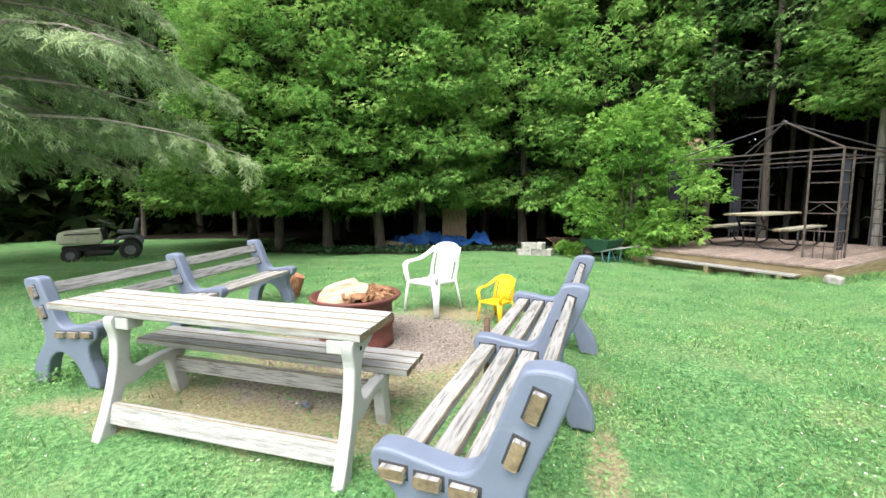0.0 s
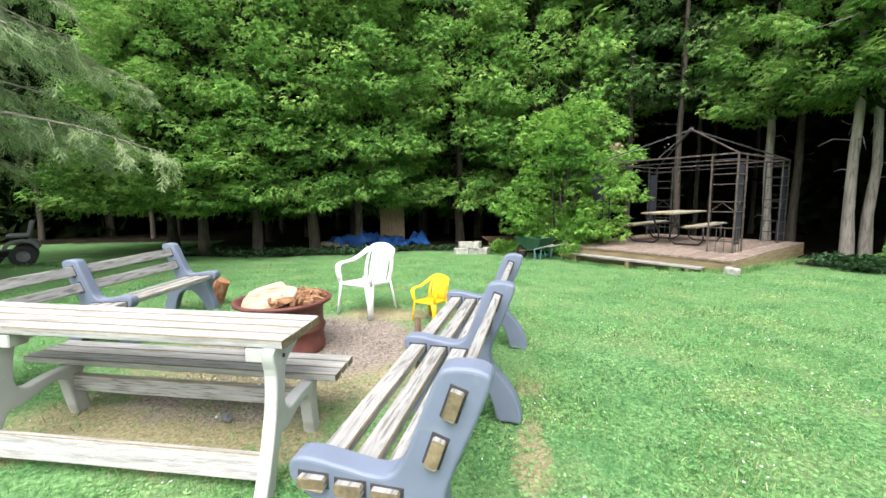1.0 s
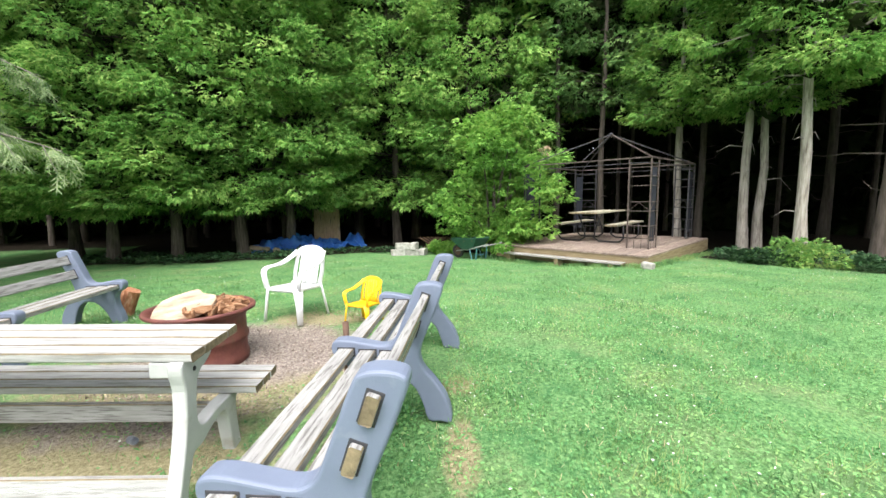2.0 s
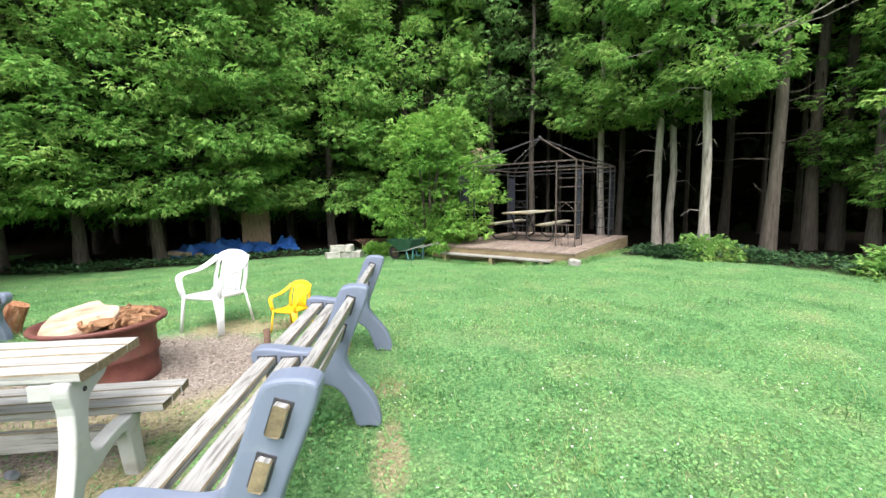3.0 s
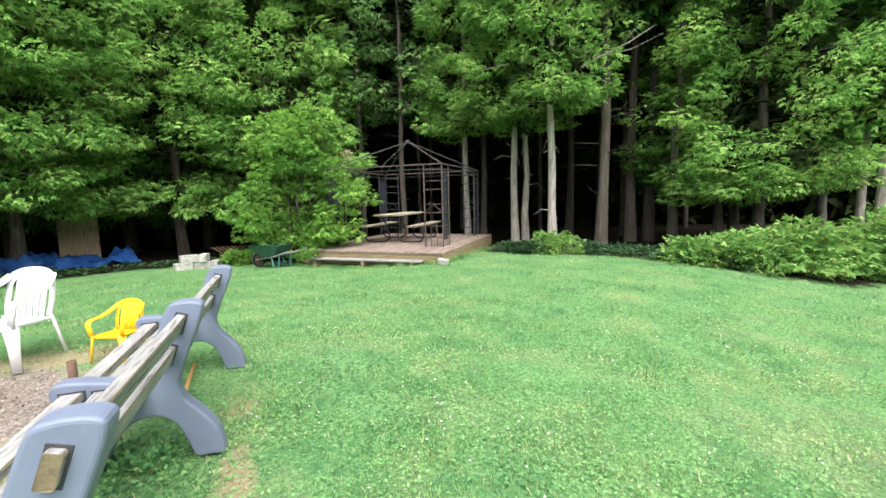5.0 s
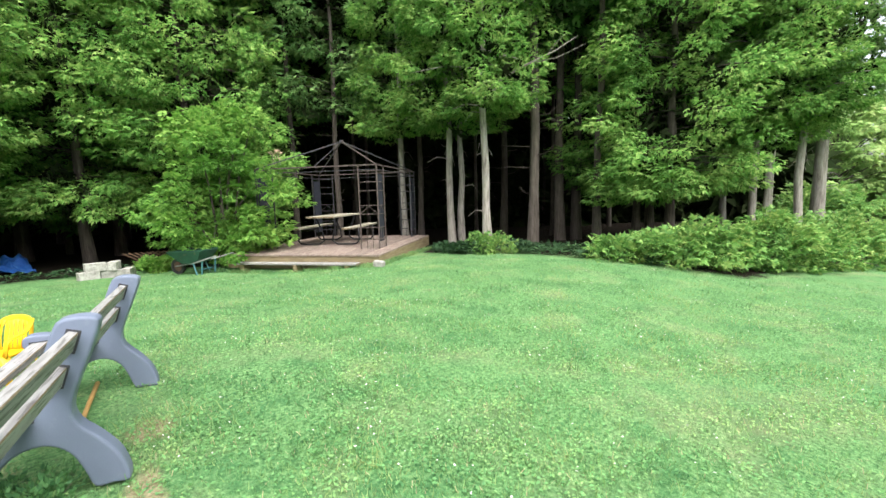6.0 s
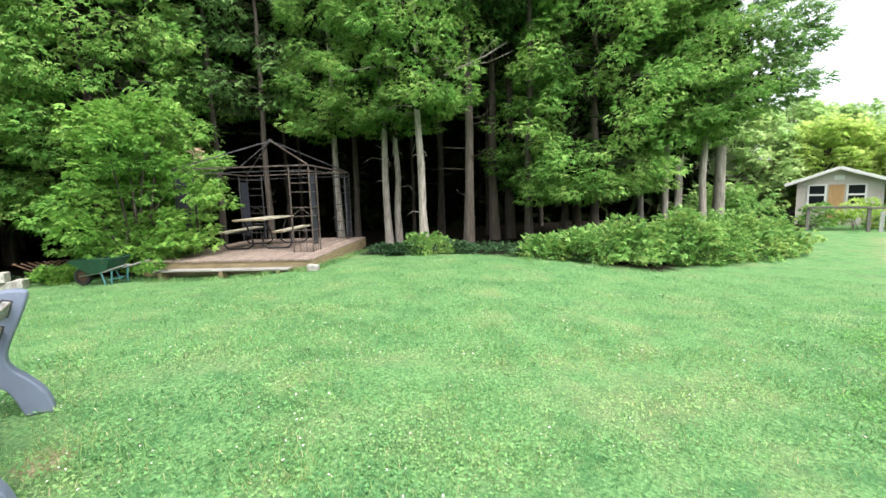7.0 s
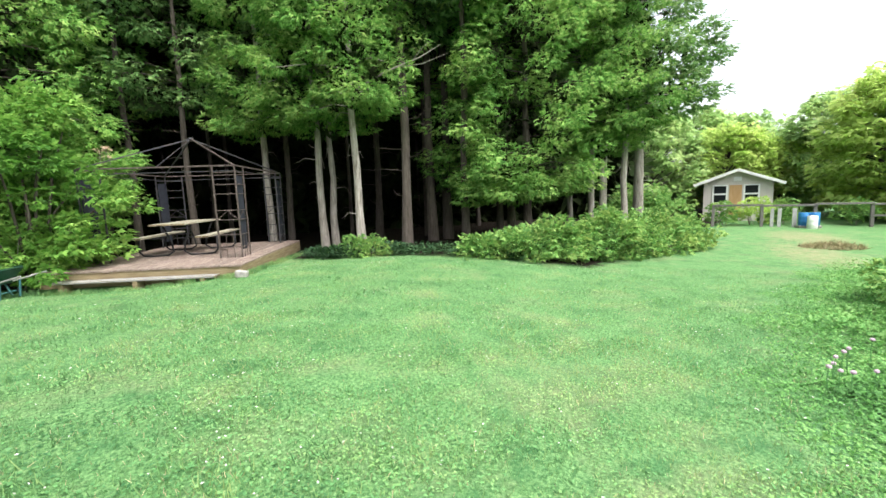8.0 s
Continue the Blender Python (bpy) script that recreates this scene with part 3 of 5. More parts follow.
BENCH_END = [(-0.015, 0), (0.055, 0.0), (0.12, 0.005), (0.15, 0.095), (0.19, 0.19), (0.255, 0.245), (0.33, 0.25), (0.405, 0.21), (0.475, 0.115), (0.525, 0.005), (0.58, 0.0), (0.635, 0.0), (0.625, 0.09), (0.585, 0.2),
             (0.58, 0.3), (0.615, 0.35), (0.668, 0.39), (0.68, 0.44), (0.66, 0.474), (0.6, 0.482), (0.49, 0.466), (0.405, 0.452), (0.35, 0.456), (0.31, 0.487), (0.28, 0.55), (0.23, 0.68), (0.192, 0.775), (0.165, 0.808), (0.105, 0.817),
             (0.045, 0.806), (0.03, 0.77), (0.072, 0.65), (0.135, 0.5), (0.165, 0.4), (0.145, 0.32), (0.075, 0.235), (0.01, 0.13)]


def park_bench(m, label, seed):
    bench = thing("park_bench", m, label, "bench", "benches round the fire pit")
    outline = curve_round(BENCH_END, 3)
    end_mesh = mesh_of("bench_end", slab(outline, 0.095, 0.014, segs=3))
    end_mesh.materials.append(RESIN)
    # boards: seat flat, back nearly upright
    spots = [(0.59, 0.413, 0, 0), (0.465, 0.405, 0, 1), (0.345, 0.4, 2, 2), (0.19, 0.56, 109, 3), (0.135, 0.71, 109, 4)]
    slot_mesh = mesh_of("slot", box(0.112, 0.099, 0.06, 0.004))
    slot_mesh.materials.append(DARK_SLOT)
    for y in (-1.2, 0.0, 1.2):
        e = part("bench_end", end_mesh, RESIN, bench, "blue grey moulded resin support", pose(0, y, 0), smooth=False)
        for x, z, a, k in spots:
            part("slot", slot_mesh, DARK_SLOT, e, m=pose(x, 0, z, 0, -a, 0))
    for x, z, a, k in spots:
        board("seat_board" if k < 3 else "back_board", plank(2.545, 0.089, 0.04, seed * 10 + k), WOOD, bench, "weathered grey board", pose(x, 0, z, 0, -a, 0))
    return bench


park_bench(axes((1.02, 2.27, -0.008), (-0.94, 0.34)) @ Matrix.Scale(1.1, 4), "park bench with blue grey resin supports and weathered boards", 1)
park_bench(grounded(-2.76, 4.05, (0.975, -0.225), 1.2), "park bench with blue grey resin ends beside the table", 2)


def table_bench(m):
    t = thing("table_bench", m, "bleached wooden table joined to a lower seat on white resin legs", "table")
    leg = curve_round([(0.0, 0), (0.05, 0.0), (0.1, 0.0), (0.125, 0.12), (0.165, 0.22), (0.19, 0.26), (0.26, 0.265), (0.36, 0.3), (0.46, 0.315), (0.5, 0.28), (0.53, 0.15), (0.57, 0.0), (0.61, 0.0), (0.65, 0.0), (0.62, 0.16),
                       (0.605, 0.3), (0.63, 0.345), (0.6, 0.36), (0.5, 0.37), (0.38, 0.362), (0.3, 0.35), (0.25, 0.365), (0.228, 0.42), (0.235, 0.52), (0.26, 0.6), (0.35, 0.64), (0.38, 0.665), (0.38, 0.69), (0.3, 0.692), (0.2, 0.692), (0.135, 0.692),
                       (0.13, 0.64), (0.15, 0.56), (0.14, 0.42), (0.1, 0.26), (0.05, 0.12)], 3)
    frame_mesh = mesh_of("leg_frame", slab(leg, 0.07, 0.009, segs=2))
    frame_mesh.materials.append(RESIN_WHITE)
    rib_mesh = mesh_of("rib", slab(curve_round([(0.02, 0.03), (0.09, 0.03), (0.15, 0.25), (0.2, 0.45), (0.2, 0.6), (0.17, 0.6), (0.165, 0.45), (0.1, 0.22)], 2), 0.078, 0.004, segs=1))
    rib_mesh.materials.append(RESIN_WHITE)
    for y in (0.0, 1.6):
        e = part("leg_frame", frame_mesh, RESIN_WHITE, t, "curved white resin leg frame", pose(0, y, 0))
        part("bracket", box(0.1, 0.16, 0.07, 0.006), RESIN_WHITE, e, m=pose(0.2, 0.05 if y == 0 else -0.05, 0.655))
        part("bolt", lathe([(0.0, 0.006), (0.009, 0.005), (0.012, 0.0)], 8), DARK_SLOT, e, m=pose(0.22, -0.036, 0.64, 90, 0, 0))
    for k, v in enumerate((0.18, 0.292, 0.404, 0.516)):
        board("table_board", plank(2.2, 0.106, 0.042, 30 + k, 0.006), WOOD_PALE, t, "bleached table board", pose(v + 0.02, 1.03, 0.714))
    for k, v in enumerate((0.585, 0.69, 0.795)):
        board("seat_board", plank(2.09, 0.095, 0.04, 40 + k), WOOD_PALE, t, "bleached seat board", pose(v, 0.865, 0.392))
    board("stretcher", plank(1.66, 0.04, 0.12, 50), WOOD_PALE, t, "low stretcher board", pose(0.1, 0.8, 0.135, 0, 12, 0))
    board("stretcher", plank(1.66, 0.04, 0.1, 51), WOOD, t, "", pose(0.56, 0.8, 0.262, 0, 0, 0))
    return t


table_bench(grounded(-0.43, 1.74, (0.24, 0.971), 0.01) @ Matrix.Diagonal((1.03, 1.0, 1.06, 1)))

# ---------------- fire pit ----------------
pit = thing("fire_pit", pose(-0.73, 3.62, float(gz(-0.73, 3.62))), "rusty red steel wheel rim used as a fire pit", "fire pit")
part("rim", lathe([(0.33, -0.02), (0.345, 0.0), (0.345, 0.05), (0.335, 0.07), (0.335, 0.17), (0.35, 0.19), (0.352, 0.215), (0.336, 0.235), (0.336, 0.36), (0.35, 0.4), (0.395, 0.425), (0.415, 0.435), (0.42, 0.45), (0.412, 0.462), (0.392, 0.462), (0.372, 0.45), (0.352, 0.42), (0.325, 0.4), (0.318, 0.1)], 48), RUST, pit, smooth=True)
ash = lathe([(0.32, 0.395), (0.25, 0.405), (0.12, 0.42), (0.001, 0.425)], 24)
part("ash_bed", ash, mat("wood ash", [(0.12, 0.075, 0.045), (0.32, 0.2, 0.11)], scale=30, rough=0.95, bump=0.8, bump_scale=50), pit, "brown ash and bark")


def rock_mesh(seed, sx, sy, sz, rough=0.22, sub=2):
    bm = bmesh.new()
    bmesh.ops.create_icosphere(bm, subdivisions=sub, radius=1.0)
    off = Vector((seed * 3.7, seed * 1.3, seed * 7.1))
    for v in bm.verts:
        v.co *= 1 + rough * noise.noise(v.co * 1.3 + off) * 2 + 0.08 * noise.noise(v.co * 4 + off)
        v.co = Vector((v.co.x * sx, v.co.y * sy, v.co.z * sz))
    return bm


STUMP = mat("split orange wood", [(0.11, 0.05, 0.025), (0.26, 0.13, 0.065), (0.42, 0.28, 0.17)], scale=9, rough=0.9, bump=0.6, bump_scale=25, stretch=(1, 4, 4), object_random=0.15)
zp = float(gz(-0.73, 3.62))
slab_pts = curve_round([(-0.26, -0.1), (-0.12, -0.19), (0.06, -0.15), (0.17, -0.06), (0.19, 0.06), (0.1, 0.12), (0.06, 0.2), (-0.06, 0.17), (-0.2, 0.1)], 2)
solo("wood_slab", slab(slab_pts, 0.04, 0.012), mat("pale split wood", [(0.2, 0.13, 0.085), (0.4, 0.29, 0.21), (0.5, 0.42, 0.34)], scale=5, rough=0.9, bump=0.6, bump_scale=25, stretch=(1, 3, 3)), pose(-0.78, 3.52, zp + 0.5, -68, -5, 10), "pale split slab of wood lying on the fire pit", "firewood", "firewood")
for k in range(80):
    r = random.Random(70 + k)
    a, d = r.uniform(0, 6.28), 0.29 * math.sqrt(r.random())
    ln = r.uniform(0.05, 0.15)
    x, y = -0.68 + math.cos(a) * d, 3.63 + math.sin(a) * d
    solo("firewood", slab(curve_round([(-ln / 2, -0.02), (0, -0.035), (ln / 2, -0.015), (ln / 2, 0.02), (0, 0.03), (-ln / 2, 0.02)], 1), r.uniform(0.015, 0.045), 0.005, segs=1), STUMP,
         pose(x, y, zp + 0.435 + r.uniform(0, 0.07) * (1.3 - d * 3), r.uniform(-25, 25), r.uniform(-25, 25), r.uniform(0, 180)), "splintered orange brown piece of firewood on the fire pit", "firewood", "firewood")


# ---------------- plastic chairs ----------------
def ribbon(pts, width, thick, bm=None, side=(0, 1, 0)):
    """A rounded bar along points: width across side, thick the other way."""
    b = bmesh.new()
    P = [Vector(p) for p in pts]
    S = Vector(side)
    rings = []
    for i, p in enumerate(P):
        d = (P[min(i + 1, len(P) - 1)] - P[max(i - 1, 0)]).normalized()
        s = (S - d * S.dot(d)).normalized()
        nrm = d.cross(s)
        w = width[i] if hasattr(width, "__len__") else width
        ring = []
        for k in range(10):
            a = 2 * math.pi * k / 10
            c, sn = math.cos(a), math.sin(a)
            ring.append(b.verts.new(p + s * w / 2 * math.copysign(abs(c) ** 0.5, c) + nrm * thick / 2 * math.copysign(abs(sn) ** 0.5, sn)))
        rings.append(ring)
    for r0, r1 in zip(rings, rings[1:]):
        for k in range(10):
            b.faces.new((r0[k], r0[(k + 1) % 10], r1[(k + 1) % 10], r1[k]))
    b.faces.new(rings[0][::-1])
    b.faces.new(rings[-1])
    bmesh.ops.recalc_face_normals(b, faces=b.faces)
    return join(bm, b)


def arc(p0, p1, p2, n=10):
    a, b, c = Vector(p0), Vector(p1), Vector(p2)
    return [(1 - t) ** 2 * a + 2 * t * (1 - t) * b + t * t * c for t in (k / n for k in range(n + 1))]


def plastic_chair(m, material, label, scale, group):
    """A one-piece stacking armchair: x forward, y to its left."""
    c = thing("plastic_chair", m @ Matrix.Scale(scale, 4), label, "chair", group)
    seat = bmesh.new()
    n, w = 8, 9
    grid = [[None] * (w + 1) for _ in range(n + 1)]
    for i in range(n + 1):
        for j in range(w + 1):
            u, v = i / n, j / w * 2 - 1
            grid[i][j] = seat.verts.new((0.24 - 0.46 * u, v * (0.235 - 0.02 * u), 0.42 - 0.025 * u - 0.02 * (1 - v * v) * math.sin(u * 3.14) - (0.02 if i == 0 else 0)))
    for i in range(n):
        for j in range(w):
            seat.faces.new((grid[i][j], grid[i][j + 1], grid[i + 1][j + 1], grid[i + 1][j]))
    bmesh.ops.recalc_face_normals(seat, faces=seat.faces)
    bmesh.ops.solidify(seat, geom=list(seat.faces), thickness=0.03)
    part("seat", seat, material, c, smooth=True)
    for s in (1, -1):
        part("leg", ribbon([(0.235, s * 0.225, 0.425), (0.25, s * 0.245, 0.25), (0.275, s * 0.265, 0.0)], [0.12, 0.09, 0.065], 0.034, side=(0.75, -s * 0.6, 0)), material, c, smooth=True)
        part("leg", ribbon([(-0.215, s * 0.2, 0.42), (-0.25, s * 0.22, 0.22), (-0.29, s * 0.24, 0.0)], [0.1, 0.075, 0.055], 0.03, side=(0.75, s * 0.6, 0)), material, c, smooth=True)
        arm = [Vector((0.24, s * 0.235, 0.41)), Vector((0.245, s * 0.262, 0.53))] + arc((0.24, s * 0.275, 0.6), (0.22, s * 0.285, 0.655), (0.1, s * 0.28, 0.655), 5) + arc((-0.02, s * 0.275, 0.66), (-0.18, s * 0.265, 0.69), (-0.3, s * 0.2, 0.8), 6)
        part("armrest", ribbon(arm, [0.07] * 2 + [0.075] * (len(arm) - 2), 0.024, side=(0.2, s * 1.0, 0.1)), material, c, smooth=True)
        part("back_post", ribbon([(-0.2, s * 0.195, 0.4), (-0.24, s * 0.21, 0.55), (-0.285, s * 0.2, 0.72), (-0.31, s * 0.155, 0.81)], [0.07, 0.06, 0.06, 0.06], 0.022, side=(0.2, 1, 0)), material, c, smooth=True)
    top = arc((-0.295, 0.2, 0.765), (-0.325, 0.16, 0.845), (-0.328, 0, 0.845), 6) + arc((-0.328, 0, 0.845), (-0.325, -0.16, 0.845), (-0.295, -0.2, 0.765), 6)[1:]
    part("top_rail", ribbon(top, 0.07, 0.02, side=(-0.2, 0, 1)), material, c, smooth=True)
    for k in range(5):
        y = (k - 2) * 0.062
        part("slat", ribbon([(-0.205, y * 0.95, 0.395), (-0.245, y, 0.56), (-0.295, y, 0.72), (-0.322, y * 0.95, 0.83)], 0.053, 0.012, side=(0, 1, 0)), material, c, smooth=True)
    return c


plastic_chair(axes((-0.05, 4.7, float(gz(-0.08, 4.7))), (-0.6, -0.8)), WHITE_PLASTIC, "white moulded plastic armchair standing near the fire pit", 0.9, "plastic chairs")
plastic_chair(axes((0.66, 4.32, float(gz(0.66, 4.32))), (-0.66, -0.75)), YELLOW_PLASTIC, "small yellow plastic child's armchair on the grass", 0.56, "plastic chairs")

# ---------------- deck, gazebo and picnic table ----------------
F, S = Vector((-0.5, 0.866, 0)), Vector((0.866, 0.5, 0))
DECK = Matrix((S, F, Vector((0, 0, 1)))).transposed().to_4x4()
DECK.translation = Vector((6.8, 7.08, 0.13))
DECK_WOOD = mat("worn brown deck board", [(0.1, 0.07, 0.055), (0.2, 0.15, 0.125), (0.3, 0.245, 0.21)], scale=5, rough=0.8, bump=0.4, bump_scale=35, stretch=(6, 0.6, 6), spot=(7, 0.6, 0.72, (0.36, 0.31, 0.28)), object_random=0.18)
FASCIA = mat("tan treated timber", [(0.13, 0.095, 0.05), (0.22, 0.17, 0.095), (0.29, 0.235, 0.145)], scale=4, rough=0.8, bump=0.4, bump_scale=35, stretch=(0.5, 0.5, 6), object_random=0.12)
deck = thing("deck", DECK, "low timber deck of worn brown boards with tan fascia", "deck")
DW, DD = 4.02, 4.95
board_mesh = mesh_of("deck_board", plank(DD, 0.136, 0.036, 60))
board_mesh.materials.append(DECK_WOOD)
for k in range(28):
    r = random.Random(200 + k)
    part("deck_board", board_mesh, DECK_WOOD, deck, "", pose(DD / 2 - 0.02 + r.uniform(-0.012, 0.012), 0.072 + k * 0.1429, -0.018 + r.uniform(-0.003, 0.003), 0, 0, 90))
for nm, sx, sy, x, y in (("fascia", 0.04, DW, 0.02, DW / 2), ("fascia", 0.04, DW, DD - 0.06, DW / 2), ("fascia", DD - 0.08, 0.04, DD / 2, 0.02), ("fascia", DD - 0.08, 0.04, DD / 2, DW - 0.02)):
    part(nm, box(sx, sy, 0.3, 0.004), FASCIA, deck, "tan timber fascia", pose(x, y, -0.188))
step = thing("deck_step", DECK @ pose(0, 0, -0.17), "low grey board step along the front of the deck", "step")
for k in range(2):
    board("tread", plank(3.2, 0.13, 0.035, 80 + k), WOOD, step, "", pose(-0.09 - k * 0.14, 2.05, -0.018))
for k, y in enumerate((0.7, 2.0, 3.4)):
    part("bearer", box(0.26, 0.09, 0.24, 0.005), FASCIA, step, "", pose(-0.16, y, -0.155))

IRON = mat("dark painted steel tube", [(0.02, 0.022, 0.028), (0.045, 0.046, 0.052), (0.1, 0.07, 0.055)], scale=5, rough=0.6, bump=0.15, bump_scale=80, metal=0.2)
IRON_RUST = mat("rusted steel tube", [(0.04, 0.032, 0.028), (0.085, 0.066, 0.058), (0.17, 0.145, 0.13)], scale=6, rough=0.75, bump=0.2, bump_scale=80, metal=0.2)
SCREEN = mat("dark screen cloth", [(0.015, 0.018, 0.028), (0.03, 0.035, 0.05)], scale=6, rough=0.9, bump=0.2)
gaz = thing("gazebo", DECK @ pose(1.15, 0.4, 0), "bare rusty steel gazebo frame without its canopy, on the deck", "gazebo")
GW, GD, GH = 3.45, 3.55, 2.15


def bar(a, b, size, material, parent, name, r=None):
    a, b = Vector(a), Vector(b)
    d = b - a
    bm = box(size, size, d.length, 0.002)
    return part(name, bm, material, parent, m=Matrix.Translation((a + b) / 2) @ d.to_track_quat("Z", "Y").to_matrix().to_4x4())


for cx, cy, dx, dy, rusty in ((0, 0, 1, 1, True), (0, GW, 1, -1, False), (GD, 0, -1, 1, False), (GD, GW, -1, -1, False)):
    post_mat = IRON_RUST if rusty else IRON
    tw = 0.5
    ends = [(cx, cy), (cx + dx * tw, cy), (cx, cy + dy * tw)]
    for ex, ey in ends:
        bar((ex, ey, 0), (ex, ey, GH), 0.032, post_mat, gaz, "post")
    for ex, ey in ends[1:]:
        for z in (0.25, 0.55, 0.9, 1.12, 1.5, 1.72, 2.0):
            bar((cx, cy, z), (ex, ey, z), 0.02, post_mat, gaz, "rung")
        for k in (0.34, 0.67):
            bar((cx + (ex - cx) * k, cy + (ey - cy) * k, 0.0), (cx + (ex - cx) * k, cy + (ey - cy) * k, 0.55), 0.012, post_mat, gaz, "baluster")
        bar((cx, cy, 0.9), ((cx + ex) / 2, (cy + ey) / 2, 1.1), 0.012, post_mat, gaz, "brace")
        bar((ex, ey, 0.9), ((cx + ex) / 2, (cy + ey) / 2, 1.1), 0.012, post_mat, gaz, "brace")
    ex, ey = ends[1]
    part("screen", box(tw - 0.06, 0.006, 1.75, 0.001), SCREEN, gaz, "dark rolled screen cloth", pose((cx + ex) / 2, cy + 0.03 * dy, 1.05))
for a, b in (((0, 0), (0, GW)), ((GD, 0), (GD, GW)), ((0, 0), (GD, 0)), ((0, GW), (GD, GW))):
    bar((*a, GH), (*b, GH), 0.032, IRON_RUST, gaz, "top_beam")
    bar((*a, GH - 0.12), (*b, GH - 0.12), 0.018, IRON, gaz, "lower_beam")
apex = Vector((GD / 2, GW / 2, GH + 0.86))
for k, (x, y) in enumerate(((0, 0), (GD, 0), (0, GW), (GD, GW), (0, GW / 2))):
    bar((x, y, GH), apex, 0.03 if k < 4 else 0.016, IRON_RUST if k < 1 else IRON, gaz, "rafter")
part("finial", lathe([(0.001, 0.05), (0.05, 0.04), (0.07, 0.0), (0.06, -0.04), (0.001, -0.05)], 12), IRON, gaz, m=pose(*apex))

TABLE_GREY = mat("grey green painted board", [(0.2, 0.19, 0.14), (0.33, 0.31, 0.24), (0.42, 0.39, 0.31)], scale=5, rough=0.8, bump=0.3, bump_scale=40, stretch=(6, 0.6, 6), object_random=0.1)
BLACK = mat("black steel tube", [(0.012, 0.012, 0.014), (0.03, 0.03, 0.033)], scale=8, rough=0.5, bump=0.05, metal=0.3)
pic = thing("picnic_table", DECK @ pose(2.75, 2.34, 0, 0, 0, -86) @ Matrix.Scale(1.1, 4), "picnic table with pale boards on a black steel tube frame", "table")
for k in range(5):
    board("table_board", plank(2.2, 0.138, 0.038, 100 + k), TABLE_GREY, pic, "", pose(-0.29 + k * 0.145, 0, 0.74))
for s in (-1, 1):
    for k in range(2):
        board("seat_board", plank(2.2, 0.138, 0.038, 110 + k), TABLE_GREY, pic, "", pose(s * (0.62 + 0.145 * k), 0, 0.45))
    for y in (-0.62, 0.62):
        loop = [(s * 0.83, y, 0.425), (s * 0.84, y, 0.12), (s * 0.76, y, 0.03), (s * 0.6, y, 0.015), (s * 0.25, y, 0.02), (s * 0.12, y, 0.1), (s * 0.14, y, 0.3), (s * 0.3, y, 0.7)]
        part("leg_tube", tube(loop, 0.022, 8), BLACK, pic, "black bent steel tube", smooth=True)
        part("brace_tube", tube([(s * 0.8, y, 0.42), (s * 0.22, y, 0.42)], 0.02, 8), BLACK, pic, smooth=True)

# ---------------- things at the edge of the wood ----------------
ROCK = mat("pale concrete", [(0.2, 0.19, 0.175), (0.34, 0.33, 0.305), (0.46, 0.445, 0.415)], scale=12, rough=0.9, bump=0.5, bump_scale=60, object_random=0.15)
solo("stone", box(0.25, 0.17, 0.16, 0.035, segs=2), ROCK, pose(6.66, 6.93, float(gz(6.66, 6.93)) + 0.06, 4, -6, 118), "squared white stone at the corner of the deck", "stone")


def cinder_block():
    bm = box(0.39, 0.19, 0.19, 0.006)
    for s in (-1, 1):
        box(0.13, 0.12, 0.02, 0.002, pose(s * 0.09, 0, 0.086), bm)
    return bm


cb = mesh_of("concrete_block", cinder_block())
for k, (x, y, lev, turn) in enumerate(((2.28, 11.9, 0, 8), (2.7, 11.95, 0, -4), (2.42, 11.92, 1, 3), (2.78, 12.0, 1, 65), (3.08, 12.15, 0, 60))):
    solo("concrete_block", cb, ROCK, pose(x, y, float(gz(x, y)) + 0.085 + lev * 0.19, 0, 0, turn), "pale grey concrete block stacked at the edge of the lawn", "concrete block", "concrete blocks")

GREEN_STEEL = mat("dark green enamel", [(0.012, 0.05, 0.035), (0.025, 0.085, 0.055)], scale=5, rough=0.45, bump=0.1, spot=(8, 0.62, 0.75, (0.1, 0.09, 0.06)))
TEAL = mat("teal painted steel", [(0.03, 0.11, 0.12), (0.06, 0.17, 0.18)], scale=6, rough=0.5, bump=0.1)
RUBBER = mat("black rubber", [(0.015, 0.015, 0.016), (0.04, 0.04, 0.04)], scale=10, rough=0.85, bump=0.2)
barrow = thing("wheelbarrow", axes((4.08, 10.55, float(gz(4.08, 10.55))), (0.5, -0.87)) @ Matrix.Scale(0.95, 4), "dark green steel wheelbarrow with teal legs, standing by the shrub", "wheelbarrow")
tray = bmesh.new()
lo = [tray.verts.new(p) for p in ((-0.2, -0.2, 0.3), (0.22, -0.2, 0.32), (0.22, 0.2, 0.32), (-0.2, 0.2, 0.3))]
hi = [tray.verts.new(p) for p in ((-0.5, -0.33, 0.58), (0.4, -0.3, 0.62), (0.4, 0.3, 0.62), (-0.5, 0.33, 0.58))]
tray.faces.new(lo)
for k in range(4):
    tray.faces.new((lo[k], lo[(k + 1) % 4], hi[(k + 1) % 4], hi[k]))
bmesh.ops.recalc_face_normals(tray, faces=tray.faces)
bmesh.ops.solidify(tray, geom=list(tray.faces), thickness=0.015)
part("tray", tray, GREEN_STEEL, barrow)
part("tray_rim", tube([(-0.5, -0.33, 0.585), (0.4, -0.3, 0.625), (0.4, 0.3, 0.625), (-0.5, 0.33, 0.585), (-0.5, -0.33, 0.585)], 0.016, 8), GREEN_STEEL, barrow)
